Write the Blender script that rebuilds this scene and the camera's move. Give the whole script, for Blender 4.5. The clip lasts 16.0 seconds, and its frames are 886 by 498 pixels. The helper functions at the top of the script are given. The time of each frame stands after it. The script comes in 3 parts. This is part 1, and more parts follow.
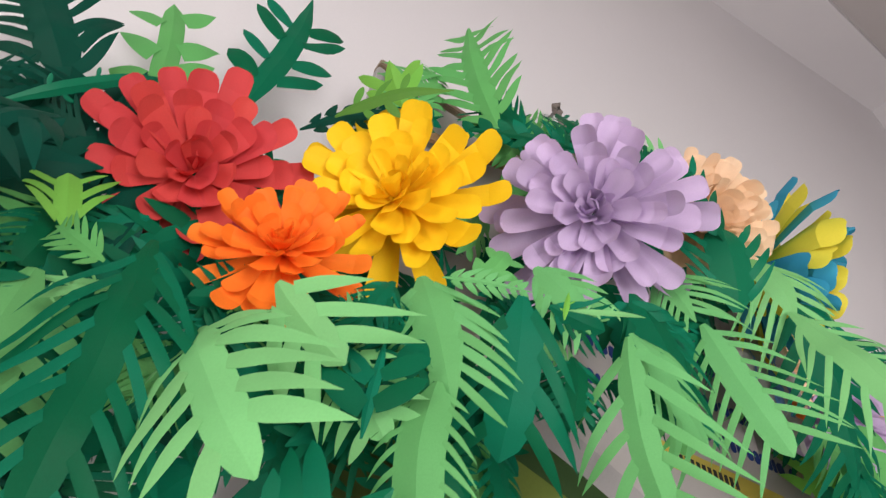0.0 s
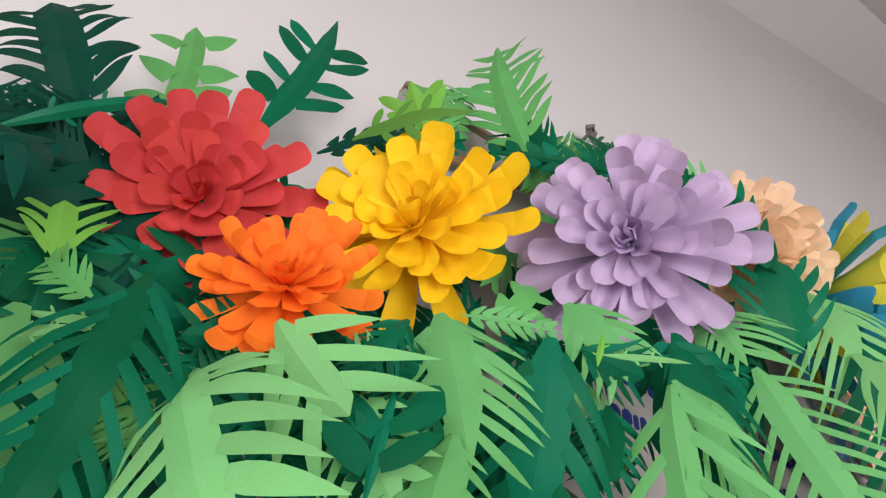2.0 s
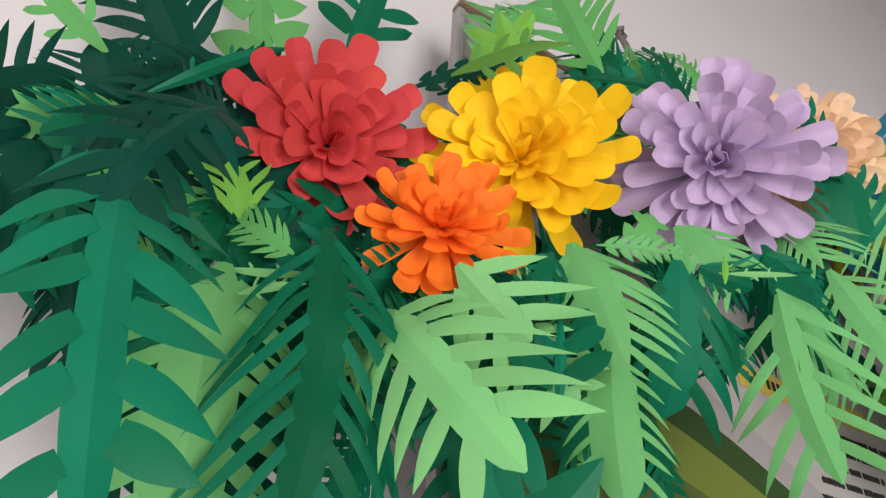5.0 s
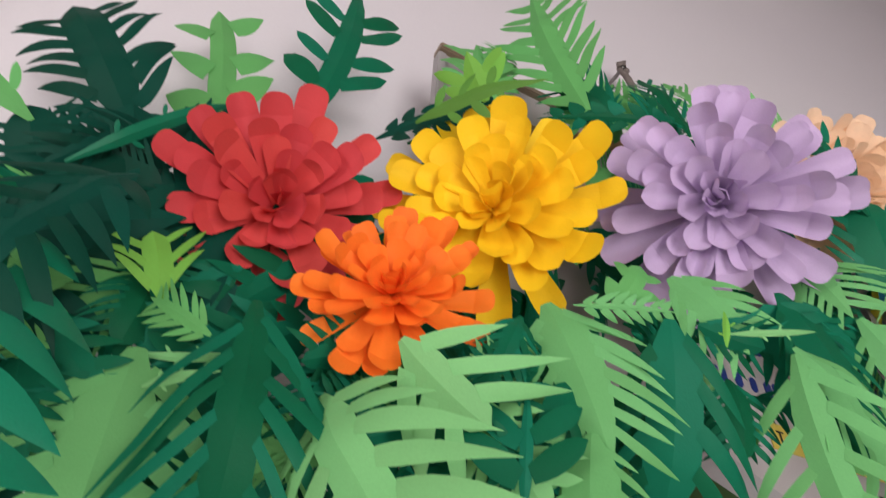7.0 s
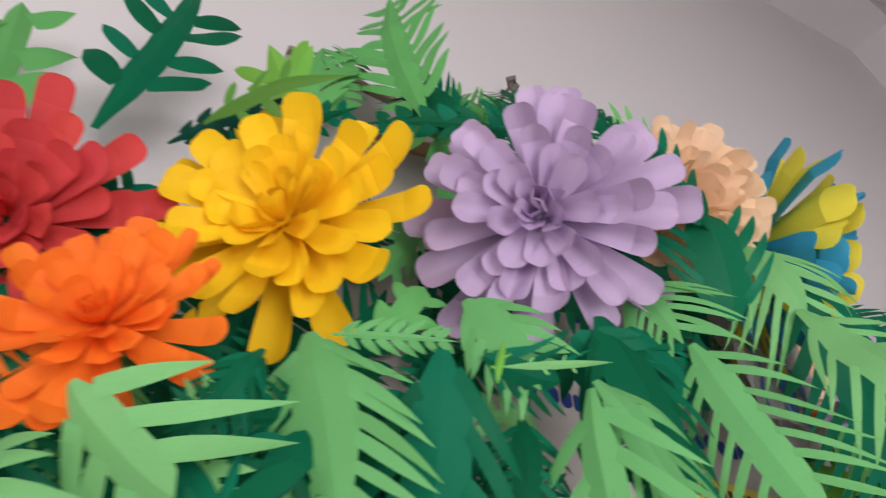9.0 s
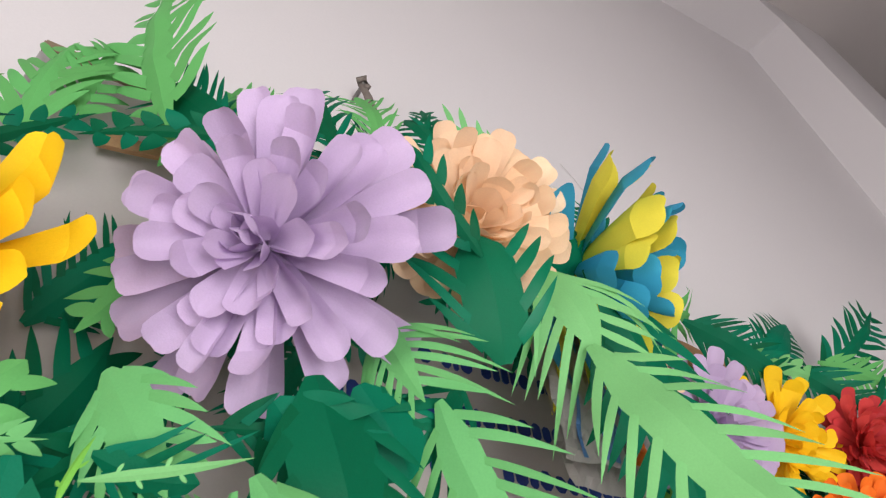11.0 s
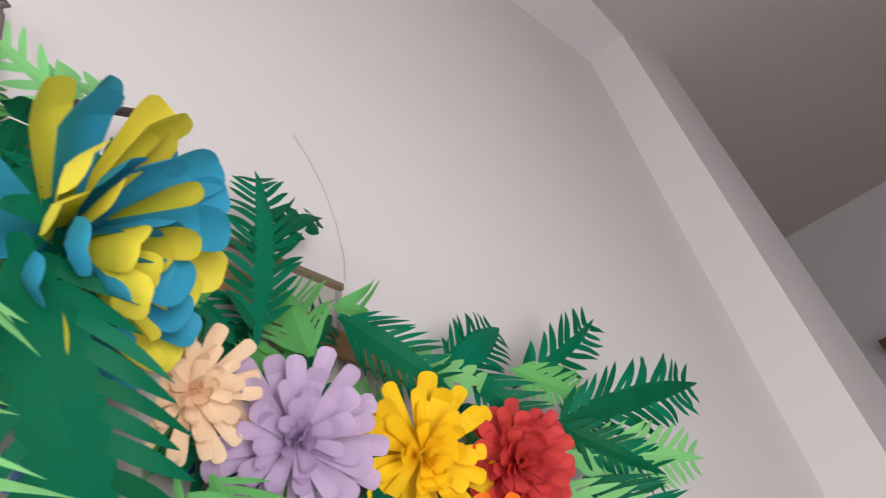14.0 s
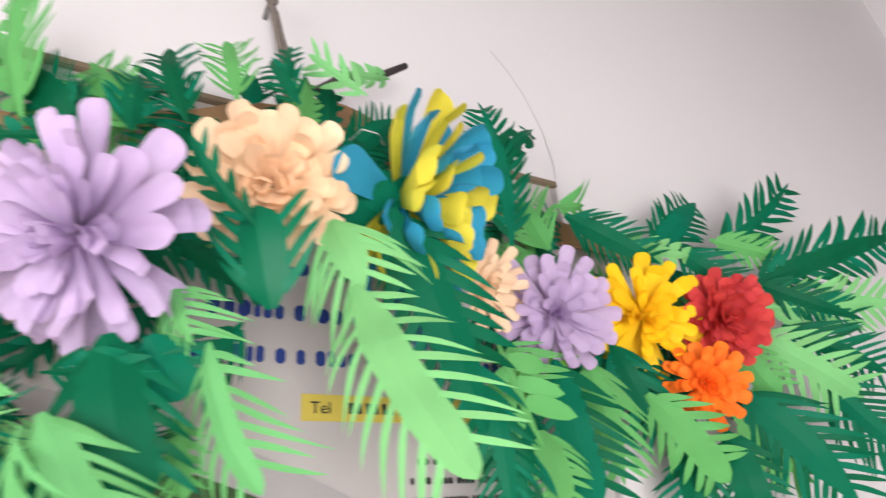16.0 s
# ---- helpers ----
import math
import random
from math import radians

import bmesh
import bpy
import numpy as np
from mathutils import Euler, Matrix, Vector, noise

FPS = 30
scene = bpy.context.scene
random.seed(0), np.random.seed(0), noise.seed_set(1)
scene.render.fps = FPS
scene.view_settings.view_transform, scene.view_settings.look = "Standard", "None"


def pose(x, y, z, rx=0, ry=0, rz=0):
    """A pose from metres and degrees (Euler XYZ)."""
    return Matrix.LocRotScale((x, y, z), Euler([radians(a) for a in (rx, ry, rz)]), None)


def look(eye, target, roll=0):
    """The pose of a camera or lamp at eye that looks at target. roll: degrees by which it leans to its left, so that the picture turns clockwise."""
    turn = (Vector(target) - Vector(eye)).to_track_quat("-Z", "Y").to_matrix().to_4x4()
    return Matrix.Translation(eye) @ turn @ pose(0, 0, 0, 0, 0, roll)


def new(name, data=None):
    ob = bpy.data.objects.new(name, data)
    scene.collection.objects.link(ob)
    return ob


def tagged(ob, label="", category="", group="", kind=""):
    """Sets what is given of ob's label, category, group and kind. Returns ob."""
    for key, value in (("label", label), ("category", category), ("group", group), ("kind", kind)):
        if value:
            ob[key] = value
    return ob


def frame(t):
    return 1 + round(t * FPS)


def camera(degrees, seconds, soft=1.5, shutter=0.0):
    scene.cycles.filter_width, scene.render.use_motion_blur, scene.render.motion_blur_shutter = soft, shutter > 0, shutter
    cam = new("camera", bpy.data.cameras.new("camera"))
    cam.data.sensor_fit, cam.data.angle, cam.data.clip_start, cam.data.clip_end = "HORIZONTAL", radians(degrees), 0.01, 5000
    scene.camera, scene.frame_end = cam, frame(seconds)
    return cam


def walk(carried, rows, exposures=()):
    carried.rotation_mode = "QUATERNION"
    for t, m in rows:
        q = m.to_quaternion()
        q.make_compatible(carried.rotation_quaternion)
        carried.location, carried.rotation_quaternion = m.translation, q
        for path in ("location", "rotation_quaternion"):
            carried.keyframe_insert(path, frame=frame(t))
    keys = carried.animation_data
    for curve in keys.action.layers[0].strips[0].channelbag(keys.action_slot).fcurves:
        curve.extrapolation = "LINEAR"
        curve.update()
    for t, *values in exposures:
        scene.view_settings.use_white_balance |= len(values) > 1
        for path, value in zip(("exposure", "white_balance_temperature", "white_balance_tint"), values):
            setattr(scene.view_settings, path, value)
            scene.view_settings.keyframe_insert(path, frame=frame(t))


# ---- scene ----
# camera and walk
EXPOSURES = [(0.0, -0.4, 6450, 10), (1.0, -0.37, 6450, 9), (3.5, -0.6, 6450, 10), (6.0, -0.42, 6500, 12), (7.0, -0.6, 6450, 16), (8.0, -0.9, 6300, 17), (9.5, -0.48, 6400, 10),
             (12.5, -0.24, 6350, 9), (14.5, -0.14, 6400, 8), (15.2, 0.14, 6400, 9), (16.0, 0.1, 6350, 10)]
cam = camera(72.1, 16.0, soft=1.2, shutter=0.3)
# seconds, eye, target, roll
PATH = [
    (0, (0.0000, 0.0000, 1.6200), (0.7439, 1.2408, 3.0009), 5.50),
    (0.5, (0.0152, -0.0329, 1.6387), (0.7395, 1.1956, 3.0409), 5.11),
    (1, (0.0192, 0.0111, 1.6559), (0.7474, 1.2149, 3.0774), 5.83),
    (1.5, (0.0239, 0.0056, 1.6636), (0.7662, 1.1903, 3.0937), 4.94),
    (2, (0.0230, 0.0179, 1.6617), (0.6425, 1.2811, 3.0831), 9.19),
    (2.5, (0.0249, 0.0114, 1.6625), (0.7238, 1.2515, 3.0673), 5.59),
    (3, (0.0029, 0.0459, 1.6954), (0.7983, 1.2990, 3.0360), 2.28),
    (3.5, (-0.0698, 0.0640, 1.6561), (0.7432, 1.2788, 3.0211), 5.63),
    (3.7, (-0.0949, 0.0583, 1.6482), (0.6743, 1.3003, 3.0141), 5.51),
    (5.8, (-0.1350, 0.0372, 1.6443), (0.7372, 1.4801, 2.7201), 2.61),
    (6, (-0.1093, 0.0545, 1.6466), (0.7553, 1.4904, 2.7379), 2.85),
    (6.5, (-0.0427, 0.0663, 1.6633), (0.8075, 1.4677, 2.8093), 2.02),
    (7, (-0.0555, 0.0435, 1.7000), (0.6289, 1.4245, 2.9745), 2.95),
    (7.5, (-0.0708, 0.0314, 1.7111), (0.5414, 1.3937, 3.0412), 3.56),
    (8, (-0.0663, 0.0261, 1.7089), (0.5274, 1.3780, 3.0580), 4.48),
    (8.5, (-0.0248, 0.0294, 1.7260), (0.6411, 1.3571, 3.0653), 2.86),
    (9, (0.0980, 0.0306, 1.7492), (0.8850, 1.2900, 3.0888), -1.00),
    (9.5, (0.2035, 0.0218, 1.7809), (1.1006, 1.2294, 3.0988), -4.90),
    (9.7, (0.2240, 0.0175, 1.7859), (1.1364, 1.2114, 3.1058), -5.84),
    (11.8, (0.3291, -0.0454, 1.8417), (1.3117, 1.0883, 3.1643), -8.49),
    (12, (0.3543, -0.0542, 1.8421), (1.3666, 1.0639, 3.1554), -8.30),
    (12.5, (0.4067, -0.0693, 1.8453), (1.4885, 0.9906, 3.1516), -8.30),
    (13, (0.5070, -0.0971, 1.8498), (1.6816, 0.8880, 3.1343), -10.29),
    (13.5, (0.5542, -0.1148, 1.8507), (1.7560, 0.8524, 3.1237), -10.93),
    (14, (0.6363, -0.1586, 1.8621), (1.8578, 0.7940, 3.1272), -11.33),
    (14.5, (0.7140, -0.1842, 1.8265), (1.9097, 0.8389, 3.0609), -12.12),
    (15, (0.6861, -0.2079, 1.7903), (1.7204, 1.0846, 2.9127), -8.67),
    (15.5, (0.6128, -0.2631, 1.8026), (1.6365, 1.1586, 2.7674), -8.29),
    (16, (0.4164, -0.2857, 1.8128), (1.3297, 1.2233, 2.7555), -6.20),
]
walk(cam, [(t, look(eye, target, roll)) for t, eye, target, roll in PATH], EXPOSURES)

# ---- world and light ----
world = bpy.data.worlds.new("world")
scene.world = world
world.use_nodes = True
wn = world.node_tree
sky = wn.nodes.new("ShaderNodeTexSky")
sky.sky_type, sky.sun_disc = "NISHITA", False
sky.sun_elevation, sky.sun_rotation = radians(40), radians(200)
wn.links.new(sky.outputs[0], wn.nodes["Background"].inputs[0])
wn.nodes["Background"].inputs[1].default_value = 0.1


def area_lamp(name, eye, target, width, height, watts, colour):
    data = bpy.data.lights.new(name, "AREA")
    data.shape, data.size, data.size_y, data.energy, data.color = "RECTANGLE", width, height, watts, colour
    ob = new(name, data)
    ob.matrix_world = look(eye, target)
    return ob


# added daylight lamps in assumed, unseen openings, placed to balance the brightness
area_lamp("added_front_light", (0.0, -2.46, 1.05), (0.0, 0.0, 1.05), 1.2, 2.0, 96, (1.0, 0.95, 0.93))
area_lamp("added_side_light", (-2.96, -1.4, 1.5), (0.0, -1.4, 1.5), 1.9, 2.4, 80, (1.0, 0.94, 0.90))


# ---- materials ----
def material(name, colour, rough=0.7, grain=900.0, bump=0.05, mottle=0.06, patch=9.0, thin=0.0, vary=0.0, metal=0.0, spec=0.3):
    """A painted or printed surface: fine grain in the relief, broad mottling in the colour."""
    mat = bpy.data.materials.new(name)
    mat.use_nodes = True
    nt = mat.node_tree
    n, link = nt.nodes, nt.links.new
    p = n["Principled BSDF"]
    tex = n.new("ShaderNodeTexCoord")
    broad = n.new("ShaderNodeTexNoise")
    broad.inputs["Scale"].default_value, broad.inputs["Detail"].default_value = patch, 5
    fine = n.new("ShaderNodeTexNoise")
    fine.inputs["Scale"].default_value, fine.inputs["Detail"].default_value = grain, 3
    link(tex.outputs["Object"], broad.inputs["Vector"])
    link(tex.outputs["Object"], fine.inputs["Vector"])
    add = n.new("ShaderNodeMath")
    add.operation = "ADD"
    link(broad.outputs[0], add.inputs[0])
    link(fine.outputs[0], add.inputs[1])
    span = n.new("ShaderNodeMapRange")
    span.inputs[1].default_value, span.inputs[2].default_value = 0.6, 1.4
    span.inputs[3].default_value, span.inputs[4].default_value = 1 - mottle, 1 + mottle
    link(add.outputs[0], span.inputs[0])
    hsv = n.new("ShaderNodeHueSaturation")
    hsv.inputs["Color"].default_value = (*colour, 1)
    if vary:
        info = n.new("ShaderNodeObjectInfo")
        shift = n.new("ShaderNodeMapRange")
        shift.inputs[3].default_value, shift.inputs[4].default_value = 1 - vary, 1 + vary
        link(info.outputs["Random"], shift.inputs[0])
        both = n.new("ShaderNodeMath")
        both.operation = "MULTIPLY"
        link(span.outputs[0], both.inputs[0])
        link(shift.outputs[0], both.inputs[1])
        link(both.outputs[0], hsv.inputs["Value"])
        hue = n.new("ShaderNodeMapRange")
        hue.inputs[3].default_value, hue.inputs[4].default_value = 0.5 - vary * 0.05, 0.5 + vary * 0.05
        link(info.outputs["Random"], hue.inputs[0])
        link(hue.outputs[0], hsv.inputs["Hue"])
    else:
        link(span.outputs[0], hsv.inputs["Value"])
    link(hsv.outputs[0], p.inputs["Base Color"])
    p.inputs["Roughness"].default_value, p.inputs["Metallic"].default_value = rough, metal
    p.inputs["Specular IOR Level"].default_value = spec
    rel = n.new("ShaderNodeBump")
    rel.inputs["Strength"].default_value, rel.inputs["Distance"].default_value = bump, 0.002
    link(add.outputs[0], rel.inputs["Height"])
    link(rel.outputs[0], p.inputs["Normal"])
    if thin:
        glow = n.new("ShaderNodeBsdfTranslucent")
        link(hsv.outputs[0], glow.inputs["Color"])
        mix = n.new("ShaderNodeMixShader")
        mix.inputs[0].default_value = thin
        link(p.outputs[0], mix.inputs[1])
        link(glow.outputs[0], mix.inputs[2])
        link(mix.outputs[0], n["Material Output"].inputs["Surface"])
    return mat


def paper(name, colour, vary=0.08, rough=0.62, spec=0.25):
    return material(name, colour, rough, 700, 0.12, 0.06, 14, thin=0.18, vary=vary, spec=spec)


PAPER = {
    "light": paper("light_green_paper", (0.215, 0.56, 0.205)),
    "fresh": paper("fresh_green_paper", (0.150, 0.465, 0.155)),
    "mid": paper("mid_green_paper", (0.13, 0.44, 0.125)),
    "bright": paper("bright_green_paper", (0.19, 0.50, 0.07)),
    "olive": paper("olive_green_paper", (0.10, 0.27, 0.04)),
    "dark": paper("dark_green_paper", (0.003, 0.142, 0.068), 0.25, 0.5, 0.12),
    # darker version of the dark green, used towards the left end
    "forest": paper("darker_green_paper", (0.002, 0.058, 0.036), 0.15, 0.5, 0.12),
    # the dark green again, lighter, with its sheen put into the colour
    "teal": paper("sheen_green_paper", (0.004, 0.178, 0.088), 0.12, 0.42, 0.2),
    "red": paper("red_paper", (0.68, 0.070, 0.070), 0.06),
    "orange": paper("orange_paper", (0.97, 0.225, 0.022), 0.06),
    "yellow": paper("yellow_paper", (0.98, 0.645, 0.012), 0.05),
    "lilac": paper("lilac_paper", (0.59, 0.455, 0.675), 0.05),
    "peach": paper("peach_paper", (0.96, 0.72, 0.50), 0.05),
    "blue": paper("blue_paper", (0.045, 0.37, 0.61), 0.08),
    "lemon": paper("lemon_paper", (0.86, 0.74, 0.07), 0.06),
}
WALL = material("white_wall_paint", (0.71, 0.685, 0.70), 0.85, 260, 0.10, 0.025, 1.3)
CEILING = material("grey_ceiling_paint", (0.60, 0.56, 0.55), 0.9, 200, 0.10, 0.03, 1.0)
FLOOR = material("pale_cement_floor", (0.62, 0.58, 0.55), 0.6, 120, 0.2, 0.12, 2.0)
WOOD = material("brown_varnished_wood", (0.13, 0.075, 0.045), 0.45, 90, 0.2, 0.2, 12)
CARD = material("brown_cardboard", (0.36, 0.21, 0.11), 0.85, 500, 0.2, 0.15, 20)
FRAME = material("bronze_frame_moulding", (0.27, 0.205, 0.14), 0.4, 300, 0.1, 0.1, 15, metal=0.3)
PRINT = material("white_vinyl_print", (0.47, 0.44, 0.43), 0.55, 400, 0.06, 0.03, 5)
OLIVE_PRINT = material("olive_green_print", (0.085, 0.115, 0.028), 0.5, 300, 0.05, 0.08, 6)
LEAF_PRINT = material("mid_green_print", (0.15, 0.20, 0.038), 0.5, 300, 0.05, 0.08, 6)
FOREST_PRINT = material("dark_green_print", (0.035, 0.075, 0.022), 0.5, 300, 0.05, 0.08, 6)
GREY_PRINT = material("grey_print", (0.38, 0.36, 0.36), 0.5, 300, 0.05, 0.05, 6)
BLUE_INK = material("blue_ink", (0.020, 0.045, 0.22), 0.5, 500, 0.02, 0.1, 40)
BLACK_INK = material("black_ink", (0.03, 0.03, 0.03), 0.5, 500, 0.02, 0.1, 40)
YELLOW_INK = material("yellow_ink", (0.62, 0.50, 0.09), 0.5, 500, 0.02, 0.05, 20)
SKYBLUE_INK = material("pale_blue_ink", (0.12, 0.26, 0.55), 0.5, 500, 0.02, 0.1, 20)
STRING = material("grey_hemp_string", (0.20, 0.17, 0.15), 0.9, 600, 0.4, 0.3, 60)
TWIG = material("dark_dry_twig", (0.055, 0.045, 0.045), 0.8, 300, 0.5, 0.3, 60)
THREAD = material("white_thread", (0.7, 0.68, 0.66), 0.8, 500, 0.1, 0.1, 60)
ARC_GREY = material("pale_grey_arc", (0.60, 0.575, 0.575), 0.6, 500, 0.1, 0.1, 60)
STEEL = material("dull_nail_steel", (0.25, 0.24, 0.23), 0.4, 300, 0.1, 0.1, 60, metal=1.0)


# ---- mesh helpers ----
def mesh_of(name, verts, faces, mat, smooth=False):
    me = bpy.data.meshes.new(name)
    me.from_pydata([tuple(v) for v in verts], [], faces)
    me.materials.append(mat)
    if smooth:
        me.polygons.foreach_set("use_smooth", [True] * len(me.polygons))
    me.update()
    return me


def part(name, me, parent, label=""):
    ob = new(name, me)
    ob.parent = parent
    if label:
        tagged(ob, label)
    return ob


def slab(name, x0, x1, y0, y1, z0, z1, mat, bevel=0.0):
    bm = bmesh.new()
    bmesh.ops.create_cube(bm, size=1, matrix=Matrix.LocRotScale(((x0 + x1) / 2, (y0 + y1) / 2, (z0 + z1) / 2), None, (x1 - x0, y1 - y0, z1 - z0)))
    if bevel:
        bmesh.ops.bevel(bm, geom=bm.edges[:], offset=bevel, segments=2, affect="EDGES")
    me = bpy.data.meshes.new(name)
    bm.to_mesh(me)
    bm.free()
    me.materials.append(mat)
    return me


def prism(name, outline, y0, y1, mat):
    """A plate in the x-z plane, cut to an outline."""
    k = len(outline)
    verts = [(x, y0, z) for x, z in outline] + [(x, y1, z) for x, z in outline]
    faces = [list(range(k)), list(range(2 * k - 1, k - 1, -1))]
    faces += [[i, i + k, (i + 1) % k + k, (i + 1) % k] for i in range(k)]
    return mesh_of(name, verts, faces, mat)


def tube(name, points, radius, mat, sides=7, taper=1.0):
    pts = [Vector(p) for p in points]
    verts, faces = [], []
    for i, p in enumerate(pts):
        d = (pts[min(i + 1, len(pts) - 1)] - pts[max(i - 1, 0)]).normalized()
        a = d.orthogonal().normalized()
        b = d.cross(a)
        r = radius * (1 + (taper - 1) * i / (len(pts) - 1)) * (1 + 0.15 * math.sin(i * 2.3))
        verts += [p + r * (math.cos(t) * a + math.sin(t) * b) for t in (2 * math.pi * j / sides for j in range(sides))]
    for i in range(len(pts) - 1):
        for j in range(sides):
            faces.append([i * sides + j, i * sides + (j + 1) % sides, (i + 1) * sides + (j + 1) % sides, (i + 1) * sides + j])
    faces += [list(range(sides))[::-1], list(range(len(verts) - sides, len(verts)))]
    return mesh_of(name, verts, faces, mat, True)


# ---- the room ----
SLANT = -0.100


def wall_y(x):
    return 0.585 + SLANT * (x - 0.590)


X_END, Z_CEIL, Y_FRONT, X_PIER, Z_LINTEL = 6.4, 5.10, 0.125, 3.0, 4.80


def plan_block(name, corners, z0, z1, mat):
    k = len(corners)
    verts = [(x, y, z0) for x, y in corners] + [(x, y, z1) for x, y in corners]
    faces = [list(range(k))[::-1], list(range(k, 2 * k))]
    faces += [[i, (i + 1) % k, (i + 1) % k + k, i + k] for i in range(k)]
    return new(name, mesh_of(name, verts, faces, mat))


def structure(ob, label, category):
    return tagged(ob, label, category, kind="structure")


structure(plan_block("wall_north", [(-3.2, wall_y(-3.2)), (X_PIER, wall_y(X_PIER)), (X_PIER, 1.2), (-3.2, 1.2)], 0, Z_LINTEL, WALL),
          "smooth off-white painted wall panel behind the garland", "wall")
X_POST, Y_BACK, Y_EDGE = 3.6, 2.6, 0.066
structure(plan_block("wall_north_pier", [(X_PIER, Y_FRONT), (X_POST, Y_EDGE), (X_POST, Y_BACK), (X_PIER, Y_BACK)], 0, Z_CEIL, WALL),
          "white painted wall end standing proud of the panel", "wall")
structure(plan_block("wall_north_lintel", [(-3.2, Y_FRONT), (X_PIER, Y_FRONT), (X_PIER, 1.2), (-3.2, 1.2)], Z_LINTEL, Z_CEIL, WALL),
          "white painted lintel beam above the recessed wall", "wall")
structure(plan_block("wall_north_far", [(X_POST, Y_BACK), (X_END + 0.2, Y_BACK), (X_END + 0.2, Y_BACK + 0.2), (X_POST, Y_BACK + 0.2)], 0, Z_CEIL, WALL),
          "plain white wall of the space beyond the pier", "wall")
structure(plan_block("wall_east", [(X_END, -2.7), (X_END + 0.2, -2.7), (X_END + 0.2, Y_BACK), (X_END, Y_BACK)], 0, Z_CEIL, WALL),
          "plain white end wall of the hall", "wall")
PLAN = [(-3.2, -3.1), (X_END + 0.2, -3.1), (X_END + 0.2, Y_BACK + 0.2), (-3.2, Y_BACK + 0.2)]
structure(plan_block("floor", PLAN, -0.1, 0, FLOOR), "pale polished cement floor", "floor")
structure(plan_block("ceiling", PLAN, Z_CEIL, Z_CEIL + 0.15, CEILING), "dull grey painted ceiling", "ceiling")


def wall_with_opening(name, axis, place, thick, a0, a1, o0, o1, oz0, oz1, label):
    """A wall along x or y with one opening through it, as one mesh of four blocks."""
    bm = bmesh.new()
    for s0, s1, z0, z1 in ((a0, o0, 0, Z_CEIL), (o1, a1, 0, Z_CEIL), (o0, o1, 0, oz0), (o0, o1, oz1, Z_CEIL)):
        if z1 - z0 < 0.01:
            continue
        size = (s1 - s0, thick, z1 - z0) if axis == "x" else (thick, s1 - s0, z1 - z0)
        mid = ((s0 + s1) / 2, place, (z0 + z1) / 2) if axis == "x" else (place, (s0 + s1) / 2, (z0 + z1) / 2)
        bmesh.ops.create_cube(bm, size=1, matrix=Matrix.LocRotScale(mid, None, size))
    me = bpy.data.meshes.new(name)
    bm.to_mesh(me)
    bm.free()
    me.materials.append(WALL)
    return structure(new(name, me), label, "wall")


# unseen walls that close the room, their openings assumed for the two lamps
wall_with_opening("wall_south", "x", -2.6, 0.2, -3.0, X_END, -0.6, 0.6, 0.0, 2.1, "unseen white wall with an assumed doorway")
wall_with_opening("wall_west", "y", -3.1, 0.2, -3.1, 1.2, -2.4, -0.4, 0.25, 2.75, "unseen white wall with an assumed window opening")

# wooden door frame at the garland's other end
door = structure(new("door_1"), "dark brown varnished wooden door frame", "door frame")
post = plan_block("frame_post", [(-0.635, wall_y(-0.635) - 0.035), (-0.438, wall_y(-0.438) - 0.035), (-0.438, wall_y(-0.438) + 0.02), (-0.635, wall_y(-0.635) + 0.02)], 0, 2.9, WOOD)
post.parent = door
head_piece = plan_block("frame_head", [(-1.5, wall_y(-1.5) - 0.035), (-0.637, wall_y(-0.637) - 0.035), (-0.637, wall_y(-0.637) + 0.02), (-1.5, wall_y(-1.5) + 0.02)], 2.77, 2.9, WOOD)
head_piece.parent = door
leaf_panel = plan_block("door_leaf", [(-1.5, wall_y(-1.5) - 0.012), (-0.639, wall_y(-0.639) - 0.012), (-0.639, wall_y(-0.639) + 0.01), (-1.5, wall_y(-1.5) + 0.01)], 0, 2.768, WOOD)
leaf_panel.parent = door

# framed cupboard top far down the end wall
cup = tagged(new("wall_shelf"), "small brown wooden shelf on the end wall", "shelf")
cup.location = (X_END, 0.0, 3.75)
part("board", slab("board", -0.3, -0.002, -0.75, 0.12, -0.03, 0.03, WOOD, 0.004), cup)
part("bracket", slab("bracket", -0.2, -0.002, -0.3, -0.27, -0.2, -0.032, WOOD, 0.004), cup)
part("backing", slab("backing", -0.02, -0.002, -0.7, 0.10, -0.3, -0.21, PRINT, 0.003), cup)

# ---- the framed notice board ----
BX0, BX1, BZ0, BZ1, BY = 0.151, 1.188, 1.30, 2.517, 0.511


